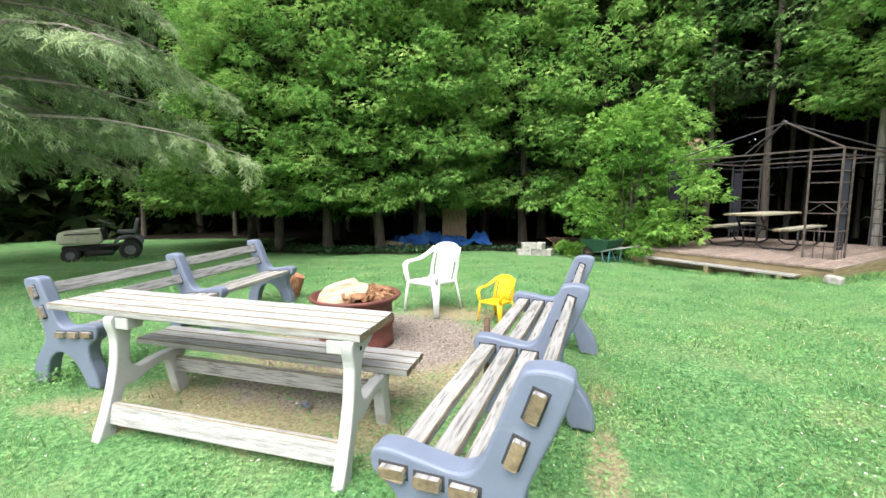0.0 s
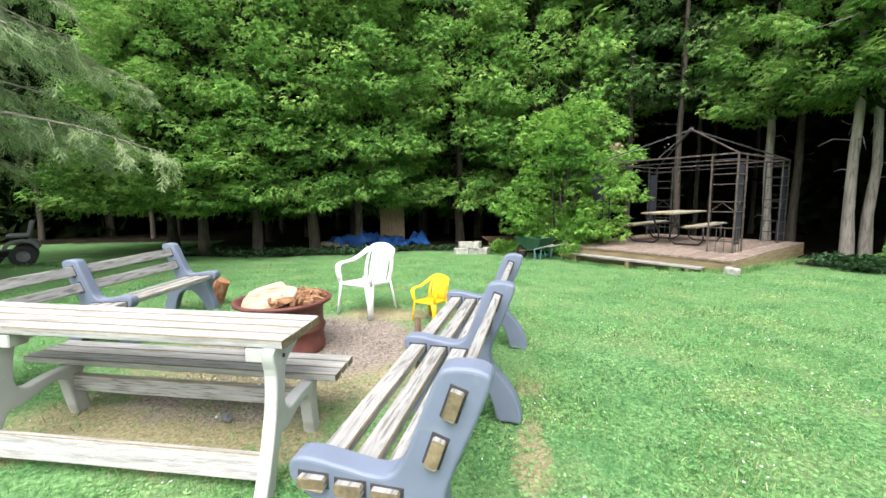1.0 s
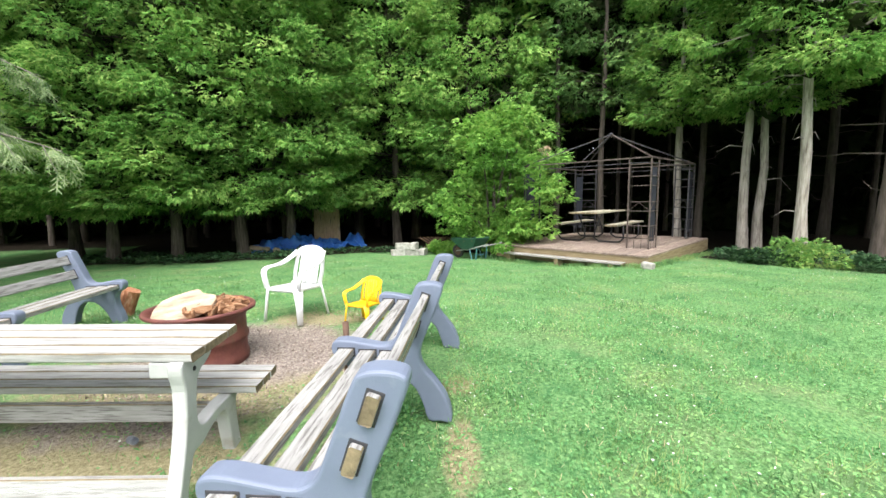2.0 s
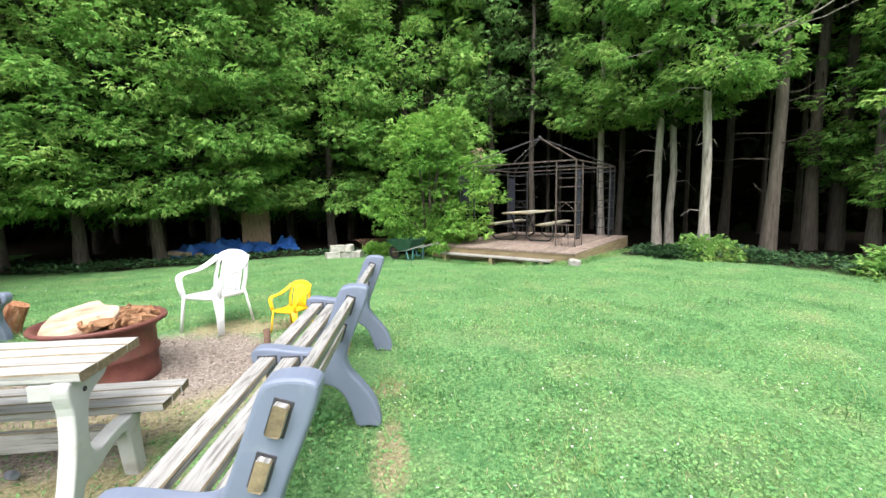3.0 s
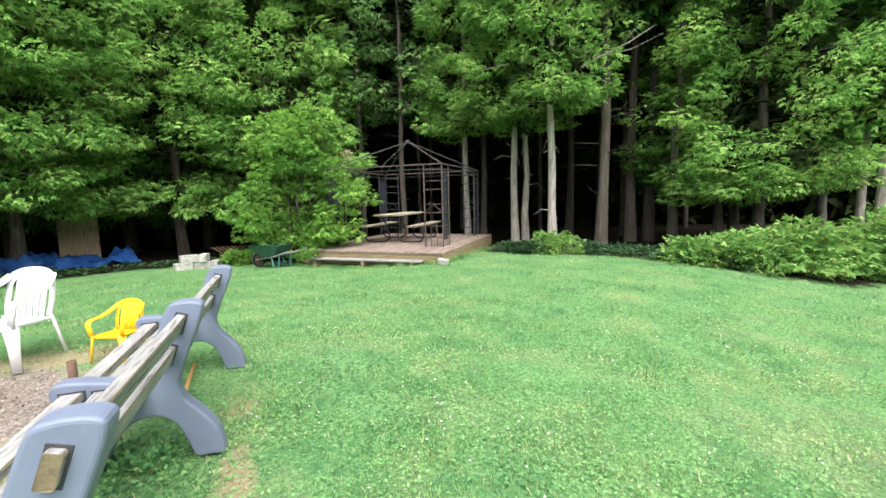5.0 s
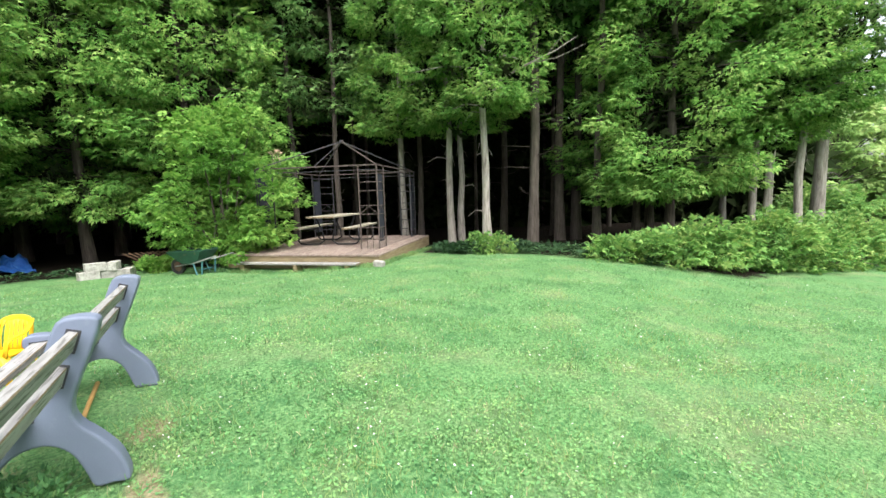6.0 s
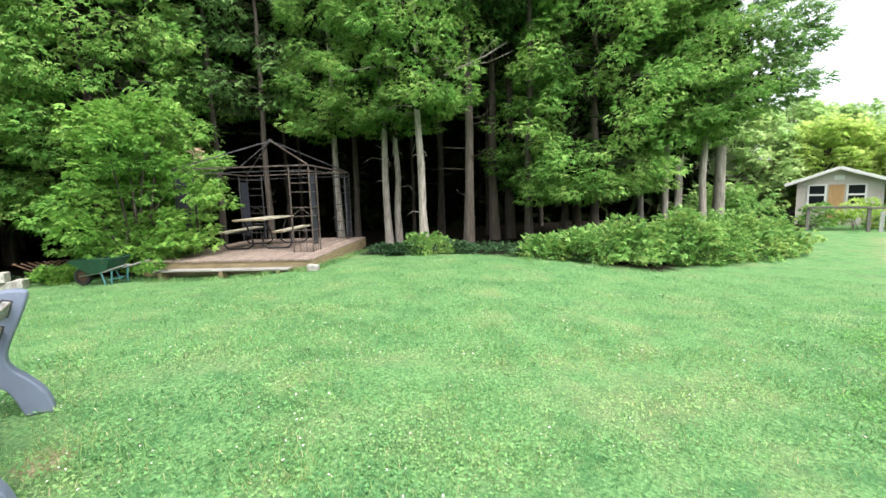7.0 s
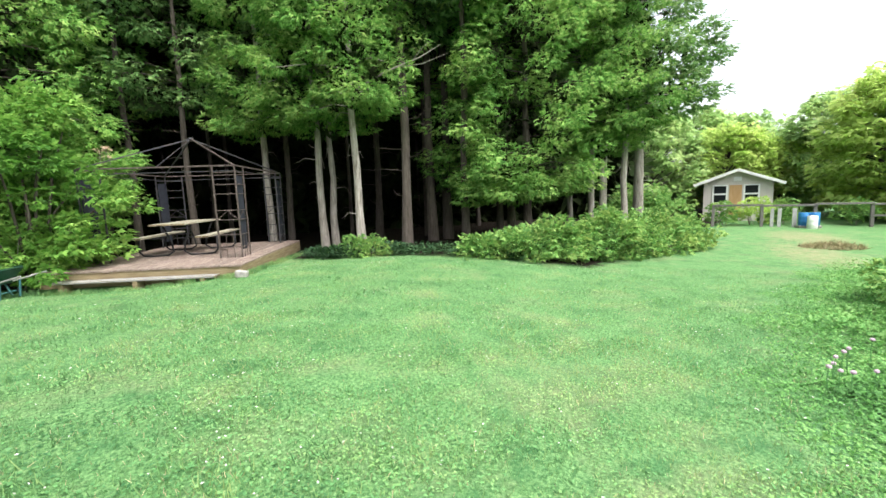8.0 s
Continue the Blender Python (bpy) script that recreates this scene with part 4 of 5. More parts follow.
for s in (-1, 1):
    part("handle", tube([(-0.54, s * 0.06, 0.2), (0.1, s * 0.2, 0.3), (0.85, s * 0.3, 0.5)], 0.018, 8), WOOD, barrow, "grey wooden handle")
    part("leg", tube([(0.1, s * 0.2, 0.3), (0.2, s * 0.22, 0.02), (0.34, s * 0.22, 0.02), (0.38, s * 0.22, 0.36)], 0.02, 8), TEAL, barrow, "teal steel leg")
part("leg_brace", tube([(0.28, -0.22, 0.14), (0.28, 0.22, 0.14)], 0.015, 6), TEAL, barrow)
wheel = part("wheel", lathe([(0.13, -0.035), (0.19, -0.04), (0.2, -0.02), (0.2, 0.02), (0.19, 0.04), (0.13, 0.035)], 20), RUBBER, barrow, m=pose(-0.52, 0, 0.19, 90, 0, 0))
part("hub", lathe([(0.001, -0.04), (0.1, -0.03), (0.13, -0.01), (0.13, 0.01), (0.1, 0.03), (0.001, 0.04)], 16), RUST_IRON, wheel)

PLY = mat("weathered plywood", [(0.22, 0.15, 0.09), (0.38, 0.27, 0.18), (0.48, 0.36, 0.25)], scale=4, rough=0.85, bump=0.2, stretch=(3, 1, 0.6), spot=(4, 0.58, 0.7, (0.14, 0.11, 0.09)))
solo("plywood_board", box(0.92, 0.02, 1.42, 0.003), PLY, pose(0.32, 15.9, 0.52, -8, 0, -4), "upright weathered plywood board leaning in the shade behind a tarpaulin", "board")
TARP = mat("blue tarpaulin", [(0.008, 0.04, 0.17), (0.02, 0.09, 0.33), (0.05, 0.16, 0.42)], scale=3, rough=0.45, bump=0.3, bump_scale=10)
tm = bmesh.new()
bmesh.ops.create_grid(tm, x_segments=60, y_segments=26, size=1.0)
for v in tm.verts:
    u, w = v.co.x, v.co.y
    hump = 0.26 * max(0.0, 1 - (u + 0.25) ** 2 * 1.3 - w * w * 0.9) + 0.3 * max(0.0, 1 - (u - 0.85) ** 2 * 30 - w * w * 2)
    v.co = Vector((u * 1.85, w * 0.75, hump + 0.26 * noise.noise(Vector((u * 3.5, w * 3, 2))) + 0.22 * abs(noise.noise(Vector((u * 7, w * 5, 5)))) + 0.16 * abs(noise.noise(Vector((u * 13 + w * 4, w * 3, 8)))) + 0.05 * noise.noise(Vector((u * 22, w * 18, 1))) - 0.02))
solo("tarpaulin", tm, TARP, pose(-0.3, 15.1, float(gz(-0.3, 15.1)) + 0.02, 0, 0, 8), "crumpled blue tarpaulin thrown over a pile on the ground", "tarpaulin", smooth=True)
for k, (x, y, s) in enumerate(((-1.95, 14.5, 0.2), (-1.62, 14.45, 0.17), (-1.3, 14.35, 0.13), (-2.1, 14.8, 0.15))):
    solo("stone", rock_mesh(10 + k, s * 1.4, s, s * 0.75), mat("tan stone", [(0.2, 0.16, 0.1), (0.38, 0.31, 0.2)], scale=7, rough=0.9, bump=0.5) if k == 0 else bpy.data.materials["tan stone"], pose(x, y, float(gz(x, y)) + s * 0.4, 0, 0, 40 * k), "tan field stone in the pile beside a tarpaulin", "stone", "field stones", smooth=True)
LATTICE = mat("brown lattice strips", [(0.07, 0.04, 0.025), (0.14, 0.085, 0.055)], scale=8, rough=0.85, bump=0.2)
lat = thing("lattice_panel", pose(4.0, 12.9, float(gz(4.0, 12.9)) + 0.27, -58, 0, -12), "brown wooden lattice panel leaning at the wood's edge", "lattice")
for k in range(9):
    for s in (-1, 1):
        part("slat", box(0.035, 0.012, 0.95, 0.002), LATTICE, lat, "", pose((k - 4) * 0.13, 0.008 * s, 0, 0, 42 * s, 0))

# ---------------- lawn tractor ----------------
tz = float(gz(-9.55, 11.4))
tractor = thing("lawn_tractor", axes((-9.55, 11.4, tz), (-0.82, -0.57)) @ Matrix.Scale(1.06, 4), "parked lawn tractor with a cream hood and grey seat", "lawn tractor")
CREAM = mat("cream enamel", [(0.5, 0.48, 0.38), (0.6, 0.58, 0.47)], scale=4, rough=0.4, bump=0.03, spot=(7, 0.6, 0.75, (0.42, 0.4, 0.3)))
GREY_VINYL = mat("grey vinyl", [(0.1, 0.1, 0.115), (0.17, 0.17, 0.19)], scale=6, rough=0.6, bump=0.1)
hood = slab(curve_round([(0.05, 0.45), (0.05, 0.78), (0.12, 0.83), (0.55, 0.81), (0.82, 0.77), (0.9, 0.7), (0.92, 0.6), (0.88, 0.46), (0.5, 0.44)], 3), 0.5, 0.05, segs=3)
hd = part("hood", hood, CREAM, tractor, "cream hood", smooth=True)
part("stripe", box(0.7, 0.508, 0.03, 0.002), BLACK, hd, m=pose(0.42, 0, 0.7))
part("grille", box(0.02, 0.36, 0.1, 0.004), BLACK, hd, m=pose(0.915, 0, 0.56))
part("chassis", box(1.5, 0.36, 0.16, 0.02), BLACK, tractor, m=pose(0.1, 0, 0.32))
part("mower_deck", box(0.6, 0.85, 0.12, 0.03), BLACK, tractor, m=pose(0.1, 0, 0.2))
part("footplate", box(0.5, 0.7, 0.04, 0.01), BLACK, tractor, m=pose(-0.15, 0, 0.36))
for s in (-1, 1):
    part("fender", slab(curve_round([(-0.85, 0.42), (-0.8, 0.58), (-0.55, 0.64), (-0.3, 0.58), (-0.2, 0.42), (-0.26, 0.42), (-0.36, 0.53), (-0.55, 0.58), (-0.72, 0.53), (-0.79, 0.42)], 2), 0.22, 0.01, m=pose(0, s * 0.36, 0)), GREY_VINYL, tractor, "grey rear fender")
    for x, r, w in ((-0.55, 0.25, 0.2), (0.66, 0.19, 0.14)):
        wh = part("wheel", lathe([(r * 0.5, -w / 2), (r * 0.9, -w / 2), (r, -w / 3), (r, w / 3), (r * 0.9, w / 2), (r * 0.5, w / 2)], 20), RUBBER, tractor, m=pose(x, s * 0.4, r, 90, 0, 0))
        part("rim", lathe([(0.001, -w * 0.4), (r * 0.5, -w * 0.45), (r * 0.5, w * 0.45), (0.001, w * 0.4)], 16), GREY_VINYL, wh)
st = part("seat", box(0.42, 0.44, 0.09, 0.035, segs=3), GREY_VINYL, tractor, "grey vinyl seat", pose(-0.5, 0, 0.72))
part("seat_back", box(0.09, 0.42, 0.36, 0.035, segs=3), GREY_VINYL, st, m=pose(-0.22, 0, 0.18, 0, -14, 0))
part("seat_base", box(0.3, 0.3, 0.12, 0.02), BLACK, st, m=pose(0, 0, -0.1))
part("dash", box(0.14, 0.4, 0.3, 0.03), BLACK, tractor, m=pose(0.0, 0, 0.68))
sw = part("steering_wheel", tube([(0.17 * math.cos(a), 0.17 * math.sin(a), 0) for a in (2 * math.pi * k / 20 for k in range(21))], 0.016, 8), GREY_VINYL, tractor, "pale steering wheel", pose(-0.08, 0, 0.97, 0, -25, 0))
part("spoke", box(0.32, 0.04, 0.015, 0.004), GREY_VINYL, sw)
part("column", tube([(0, 0, 0), (0.03, 0, -0.25)], 0.02, 8), BLACK, sw)

# ---------------- small things on the lawn ----------------
solo("iron_pipe", tube([(0, 0.02, -0.05), (0, 0.01, 0.3), (0, 0, 0.6 - float(gz(0.4, 2.58)))], [0.021, 0.021, 0.021], 12), RUST_IRON, pose(0.4, 2.58, float(gz(0.4, 2.58))), "rusty iron pipe standing upright beside the bench seat", "pipe", smooth=True)
solo("tool_handle", tube([(-0.05, -0.17, 0.005), (0, 0, 0.01), (0.09, 0.32, 0.012), (0.184, 0.64, 0.016)], 0.016, 8), mat("yellow ash wood", [(0.38, 0.22, 0.07), (0.52, 0.33, 0.12)], scale=10, rough=0.6, bump=0.1), pose(0.954, 3.13, float(gz(0.98, 3.3)) + 0.02), "yellow wooden tool handle lying on the grass behind the bench", "tool", smooth=True)
solo("firewood_log", tube([(0, 0, 0), (0, 0, 0.15), (0.02, 0, 0.33)], [0.1, 0.095, 0.09], 12, wobble=0.06, rng=random.Random(3)), mat("reddish split log", [(0.14, 0.05, 0.025), (0.33, 0.14, 0.07), (0.5, 0.3, 0.2)], scale=9, rough=0.9, bump=0.5, stretch=(3, 3, 1)), pose(-2.02, 5.38, float(gz(-2.02, 5.38)), 0, 18, 0), "reddish split log standing beside the bench end", "log")
solo("drinks_can", lathe([(0.001, 0), (0.028, 0.0), (0.032, 0.012), (0.032, 0.1), (0.027, 0.115), (0.001, 0.115)], 14), mat("dull blue metal", [(0.1, 0.11, 0.16), (0.3, 0.32, 0.38)], scale=20, rough=0.4, bump=0.2, metal=0.6), pose(-0.85, 2.49, float(gz(-0.85, 2.49)) + 0.022, 78, 0, 40) @ Matrix.Scale(0.7, 4), "crushed dull blue metal can on the bare soil", "can")


# ---------------- shrubs, hedge and ground plants ----------------
def bush_mesh(seed, centres, radii, per, leaf, size, material, flat=0.8, droop=0.2):
    r = np.random.default_rng(seed)
    c = np.array(centres, dtype=float)
    p, d, up = blobs(r, c, np.array(radii, dtype=float), per, np.stack([c[:, 0] * 0.6, c[:, 1] * 0.6, c[:, 2] - 0.5], -1), flat, droop)
    return scatter("leaves", *leaf, p, d, up, size * r.uniform(0.55, 1.3, len(p)), material)


def shrub(name, m, label, category, seed, spread, height, clumps, per, leaf, size, material, stems=8, base=0.15, stem_mat=None, group="", clump=0.3, top=1.0, lean=(0, 0), split=False):
    """A many-stemmed shrub: stems fan out and carry leafy clumps."""
    t = thing(name, m, label, category, group)
    r = random.Random(seed)
    bm = bmesh.new()
    centres, radii = [], []
    for k in range(clumps):
        a = r.uniform(0, 6.283)
        u = r.uniform(0, 1)
        z = height * (base + (1 - base) * u)
        reach = spread * math.sqrt(max(0.05, 1 - (abs(u - 0.38) / 0.66) ** 2)) * r.uniform(0.3, 1.12) * top
        centres.append((math.cos(a) * reach + lean[0] * z, math.sin(a) * reach + lean[1] * z, z))
        radii.append(clump * r.uniform(0.7, 1.35))
    for k in range(stems):
        c = Vector(centres[k * clumps // stems])
        a = r.uniform(0, 6.28)
        foot = Vector((math.cos(a) * 0.12, math.sin(a) * 0.12, -0.05))
        mid = (foot + c) / 2 + Vector((0, 0, 0.12 * height))
        tube([foot, mid, c], [0.012 * height ** 0.8, 0.008 * height ** 0.8, 0.003], 5, bm=bm)
        if split:
            part("stem", bm, stem_mat or TWIG, t)
            bm = bmesh.new()
    if not split:
        part("stems", bm, stem_mat or TWIG, t)
    part("leaves", bush_mesh(seed, centres, radii, per, leaf, size, material), material, t)
    return t


def on_lawn(x, y, turn=0.0, lift=0.0):
    return pose(x, y, float(gz(x, y)) + lift, 0, 0, turn)


shrub("maple_sapling", on_lawn(5.2, 11.6), "bright green maple sapling leaning over the edge of the deck", "shrub", 5, 1.8, 4.15, 120, 62, MAPLE_T, 0.15, MAPLE, stems=12, stem_mat=BARK, base=0.05, clump=0.36, split=True, lean=(0.06, -0.03))
shrub("dead_twig_cluster", on_lawn(6.35, 10.75, 0, 2.75), "dry tan seed cluster caught in the sapling", "dead twig", 6, 0.14, 0.35, 8, 10, OVAL_T, 0.06, mat("dry tan leaves", [(0.35, 0.24, 0.16), (0.55, 0.42, 0.3)], scale=9, rough=0.9, bump=0.1), stems=3, clump=0.08)
for k, (x, y, s, h) in enumerate(((4.85, 11.35, 0.6, 1.3), (5.15, 10.8, 0.5, 1.0), (3.75, 12.2, 0.4, 0.3), (5.5, 11.0, 0.6, 1.5))):
    shrub("weed_clump", on_lawn(x, y), "leafy green weeds growing beside the deck", "weeds", 20 + k, s, h, 26, 44, MAPLE_T, 0.1, MAPLE, stems=6, clump=0.16, group="weeds")
shrub("low_shrub", on_lawn(10.3, 6.5), "low spreading green shrub at the foot of pale trunks", "shrub", 9, 1.0, 0.42, 30, 44, MAPLE_T, 0.1, BERRY, stems=8, clump=0.22)
for k, (x, y, s) in enumerate(((9.75, 7.35, 0.6), (10.5, 5.6, 0.6), (9.6, 6.7, 0.5))):
    shrub("weed_clump", on_lawn(x, y), "grey green weeds spilling from the wood onto the lawn", "weeds", 30 + k, s, 0.2, 20, 36, MAPLE_T, 0.08, IVY, stems=5, clump=0.17, group="weeds")
for k, (x, y, s, h) in enumerate(((0.66, 2.25, 0.22, 0.05), (-2.85, 2.95, 0.3, 0.1), (0.6, 2.5, 0.18, 0.05))):
    shrub("weed_clump", on_lawn(x, y), "lush broad leaved weeds growing under a bench", "weeds", 36 + k, s, h, 14, 30, OVAL_T, 0.034, CLOVER, stems=5, clump=0.07, group="weeds")
# berry hedge in front of the wood
hedge = [(11.0, 3.1, 0.7, 0.75), (11.3, 2.3, 0.85, 0.95), (11.9, 1.6, 0.9, 1.0), (12.6, 0.9, 0.95, 1.05), (13.5, 0.35, 0.95, 1.15), (14.4, -0.25, 1.0, 1.15), (15.4, -0.8, 1.0, 1.15), (16.4, -1.4, 1.0, 1.15), (17.3, -2.0, 0.8, 1.0)]
for k, (x, y, s, h) in enumerate(hedge):
    h *= (0.5, 0.55, 0.95, 0.75, 1.1, 0.8, 1.05, 0.75, 0.95)[k]
    shrub("berry_bush", on_lawn(x, y, 40 * k), "berry bush with bright leaves in the hedge before the wood" if k < 5 else "taller paler berry bush in the hedge before the wood", "bush", 40 + k, s, h, 42, 44, MAPLE_T, 0.145 if k < 5 else 0.12, BERRY, stems=10, base=0.04, clump=0.27, group="berry bushes")
for k, (x, y, h) in enumerate(((24.5, -0.9, 2.1), (22.3, -0.2, 1.9))):
    shrub("dogwood_bush", on_lawn(x, y), "large green bush beyond the berry hedge", "bush", 60 + k, 1.5, h, 60, 40, MAPLE_T, 0.2, BERRY, stems=8, base=0.1, clump=0.45, group="bushes beyond the hedge")
# weedy border with thistles
border = [(8.2, -4.1, 0.5, 0.8), (9.3, -4.5, 0.6, 0.9), (10.6, -5.3, 0.7, 0.75), (12.0, -6.3, 0.75, 0.7), (14.0, -7.6, 0.8, 0.6), (17.0, -9.4, 0.9, 0.7), (6.9, -3.9, 0.5, 0.55)]
for k, (x, y, s, h) in enumerate(border):
    shrub("border_weeds", on_lawn(x, y), "tall rough weeds and thistles along the edge of the lawn", "weeds", 80 + k, s, h, 20, 40, MAPLE_T, 0.095, BERRY, stems=10, base=0.05, clump=0.22, group="border weeds")
PINK = mat("pale pink thistle", [(0.45, 0.3, 0.4), (0.62, 0.48, 0.58)], scale=20, rough=0.9, bump=0.2)
r = random.Random(12)
for k in range(9):
    x = 5.2 + r.uniform(0, 1.0)
    y, h = -2.1 - 0.35 * (x - 5.2) + r.uniform(-0.25, 0.1), r.uniform(0.16, 0.32)
    fl = thing("thistle", on_lawn(x, y), "pale pink thistle flower on a thin green stem", "flower", "thistles")
    part("stem", tube([(0, 0, -0.02), (0.01, 0.01, h * 0.6), (0.02, 0, h)], [0.005, 0.004, 0.003], 5), CLOVER, fl)
    part("bloom", rock_mesh(k, 0.024, 0.024, 0.02, 0.1, 1), PINK, fl, m=pose(0.02, 0, h))


def cover(name, seed, n, region, leaf, size, material, label, category, hmin=0.02, hmax=0.12):
    """Low plants or blades spread over a region given by a test on plan places."""
    r = np.random.default_rng(seed)
    x, y = region(r, n)
    z = gz(x, y)
    d = r.normal(size=(len(x), 3))
    d[:, 2] = np.abs(d[:, 2]) * 0.3 + 0.1
    up = r.normal(scale=0.35, size=(len(x), 3)) + np.array([0, 0, 1.0])
    p = np.stack([x, y, z + r.uniform(hmin, hmax, len(x))], -1)
    return solo(name, scatter(name, *leaf, p, d, up, size * r.uniform(0.55, 1.4, len(x)), material), None, Matrix(), label, category, kind="stuff")


def ivy_region(r, n):
    x, y = r.uniform(-7, 15, n), r.uniform(2, 15.5, n)
    f = forest(x, y)
    k = (f > -0.35 + 0.25 * np.sin(x * 2.1)) & (f < 1.4 + 0.5 * np.sin(x * 1.3 + y)) & ~((x > -2.2) & (x < 4.2) & (y > 13.4)) & ~((x > 4.5) & (x < 10.5) & (y > 8.2))
    return x[k], y[k]


cover("ground_cover", 3, 60000, ivy_region, OVAL_T, 0.11, IVY, "dark green ground cover creeping along the wood's edge", "ground cover", 0.02, 0.16)


def verge(seed, n):
    """Rough growth beside the lawn: rising from mown height to knee height away from its edge."""
    r = np.random.default_rng(seed)
    x = 3.0 + 11.0 * r.uniform(0, 1, n) ** 1.5 + r.normal(scale=0.5, size=n)
    edge_y = -1.1 - 0.14 * x - np.maximum(0, x - 8) * 0.28 + 0.18 * np.sin(x * 2.7) + 0.1 * np.sin(x * 6.1)
    d = 2.6 * r.uniform(0, 1, n) ** 0.8
    y = edge_y + 0.25 - d
    lump = 0.6 + 0.4 * np.sin(x * 4.3 + 1.5 * np.sin(y * 3.1)) * np.sin(y * 4.7 + x)
    top = 0.03 + 0.34 * np.clip((d - 0.5) / 1.5, 0, 1) * lump
    z = gz(x, y) + top * r.uniform(0.2, 1, n) ** 0.6
    d3 = r.normal(size=(n, 3))
    d3[:, 2] = np.abs(d3[:, 2]) * 0.6
    up = r.normal(scale=0.4, size=(n, 3)) + np.array([0, 0, 1.0])
    size = (0.026 + 0.042 * np.clip((d - 0.3) / 1.5, 0, 1)) * r.uniform(0.6, 1.4, n)
    return solo("verge_weeds", scatter("verge_weeds", *MAPLE_T, np.stack([x, y, z], -1), d3, up, size, VERGE), None, Matrix(), "lush green weeds rising along the edge of the lawn", "weeds", kind="stuff")


verge(33, 42000)


# ---------------- grass and clover ----------------
def bare(x, y):
    return (((x + 0.45) / 1.05) ** 2 + ((y - 3.75) / 0.8) ** 2) < 1


def near_lawn(reach, power, lumps=0.0):
    def pick(r, n):
        a = r.uniform(-1.15, 2.6, n)
        d = 1.0 + reach * r.uniform(0, 1, n) ** power
        x, y = 0.5 + d * np.cos(a), -0.4 + d * np.sin(a)
        k = (forest(x, y) < 0.1) & ~bare(x, y)
        dryish = (((x + 0.6) / 1.9) ** 2 + ((y - 3.4) / 1.4) ** 2) < 1
        k &= ~dryish | (r.uniform(0, 1, n) < 0.3)
        if lumps:
            w = np.sin(x * 2.3 + 1.7 * np.sin(y * 1.9)) * np.sin(y * 2.6 + 1.3 * np.sin(x * 1.7)) + 0.5 * np.sin(x * 6 + y * 5)
            k &= (w + r.normal(scale=0.5, size=n)) > lumps
        return x[k], y[k]
    return pick


cover("grass", 21, 145000, near_lawn(11, 0.8), BLADE_T, 0.046, GRASS, "short mown grass blades", "grass", -0.005, 0.0)
cover("grass", 22, 45000, near_lawn(7, 0.8, 0.5), BLADE_T, 0.075, GRASS, "longer tufts of grass in the lawn", "grass", -0.005, 0.0)
cover("clover", 23, 170000, near_lawn(9, 0.85, -0.2), OVAL_T, 0.024, CLOVER, "patches of clover leaves in the lawn", "clover", 0.008, 0.03)
cover("broad_weeds", 24, 14000, near_lawn(9, 0.9, 0.8), OVAL_T, 0.036, CLOVER, "broad leaved weeds in the lawn", "weeds", 0.005, 0.04)
def long_grass(r, n):
    u = r.uniform(0, 1, n)
    side = r.uniform(0, 1, n)
    off = -np.abs(r.normal(scale=0.09, size=n)) - 0.02
    fx_, fy_ = 6.8 - 0.5 * 4.2 * u, 7.08 + 0.866 * 4.2 * u
    sx_, sy_ = 6.8 + 0.866 * 4.9 * u, 7.08 + 0.5 * 4.9 * u
    front = side < 0.45
    x = np.where(front, fx_ + 0.866 * (off * 1.5 - 0.25 * (u > 0.2) * (side > 0.2)), sx_ + 0.5 * -off)
    y = np.where(front, fy_ + 0.5 * (off * 1.5 - 0.25 * (u > 0.2) * (side > 0.2)), sy_ + 0.866 * off)
    t = side > 0.8
    x = np.where(t, -9.5 + r.normal(scale=0.75, size=n), x)
    y = np.where(t, 11.0 + r.normal(scale=0.3, size=n), y)
    k = np.sin(u * 40) + r.normal(scale=0.6, size=n) > -0.2
    return x[k], y[k]


cover("long_grass", 31, 9000, long_grass, BLADE_T, 0.11, GRASS, "uncut grass along the deck and round the tractor", "grass", -0.01, 0.0)
WHITE_FLOWER = mat("white clover heads", [(0.5, 0.5, 0.45), (0.72, 0.72, 0.68)], scale=30, rough=0.9, bump=0)
STRAW = mat("dry straw bits", [(0.35, 0.28, 0.16), (0.55, 0.47, 0.3)], scale=20, rough=0.95, bump=0, island=0.3)
cover("clover_flowers", 25, 8000, near_lawn(10, 0.6, 0.2), OVAL_T, 0.018, WHITE_FLOWER, "small white clover heads in the lawn", "flowers", 0.03, 0.05)
cover("straw", 26, 13000, near_lawn(6, 0.8, -0.2), BLADE_T, 0.04, STRAW, "dry grass clippings lying in the lawn", "straw", 0.002, 0.012)


def pit_region(r, n):
    a, d = r.uniform(0, 6.283, n), np.sqrt(r.uniform(0, 1, n))
    x, y = -0.35 + 1.25 * d * np.cos(a), 3.55 + 0.95 * d * np.sin(a)
    k = ((x + 0.73) ** 2 + (y - 3.62) ** 2) > 0.13
    return x[k], y[k]


cover("wood_chips", 27, 6000, pit_region, OVAL_T, 0.02, CHIP, "bark chips and ash scattered round the fire pit", "wood chips", 0.0, 0.012)

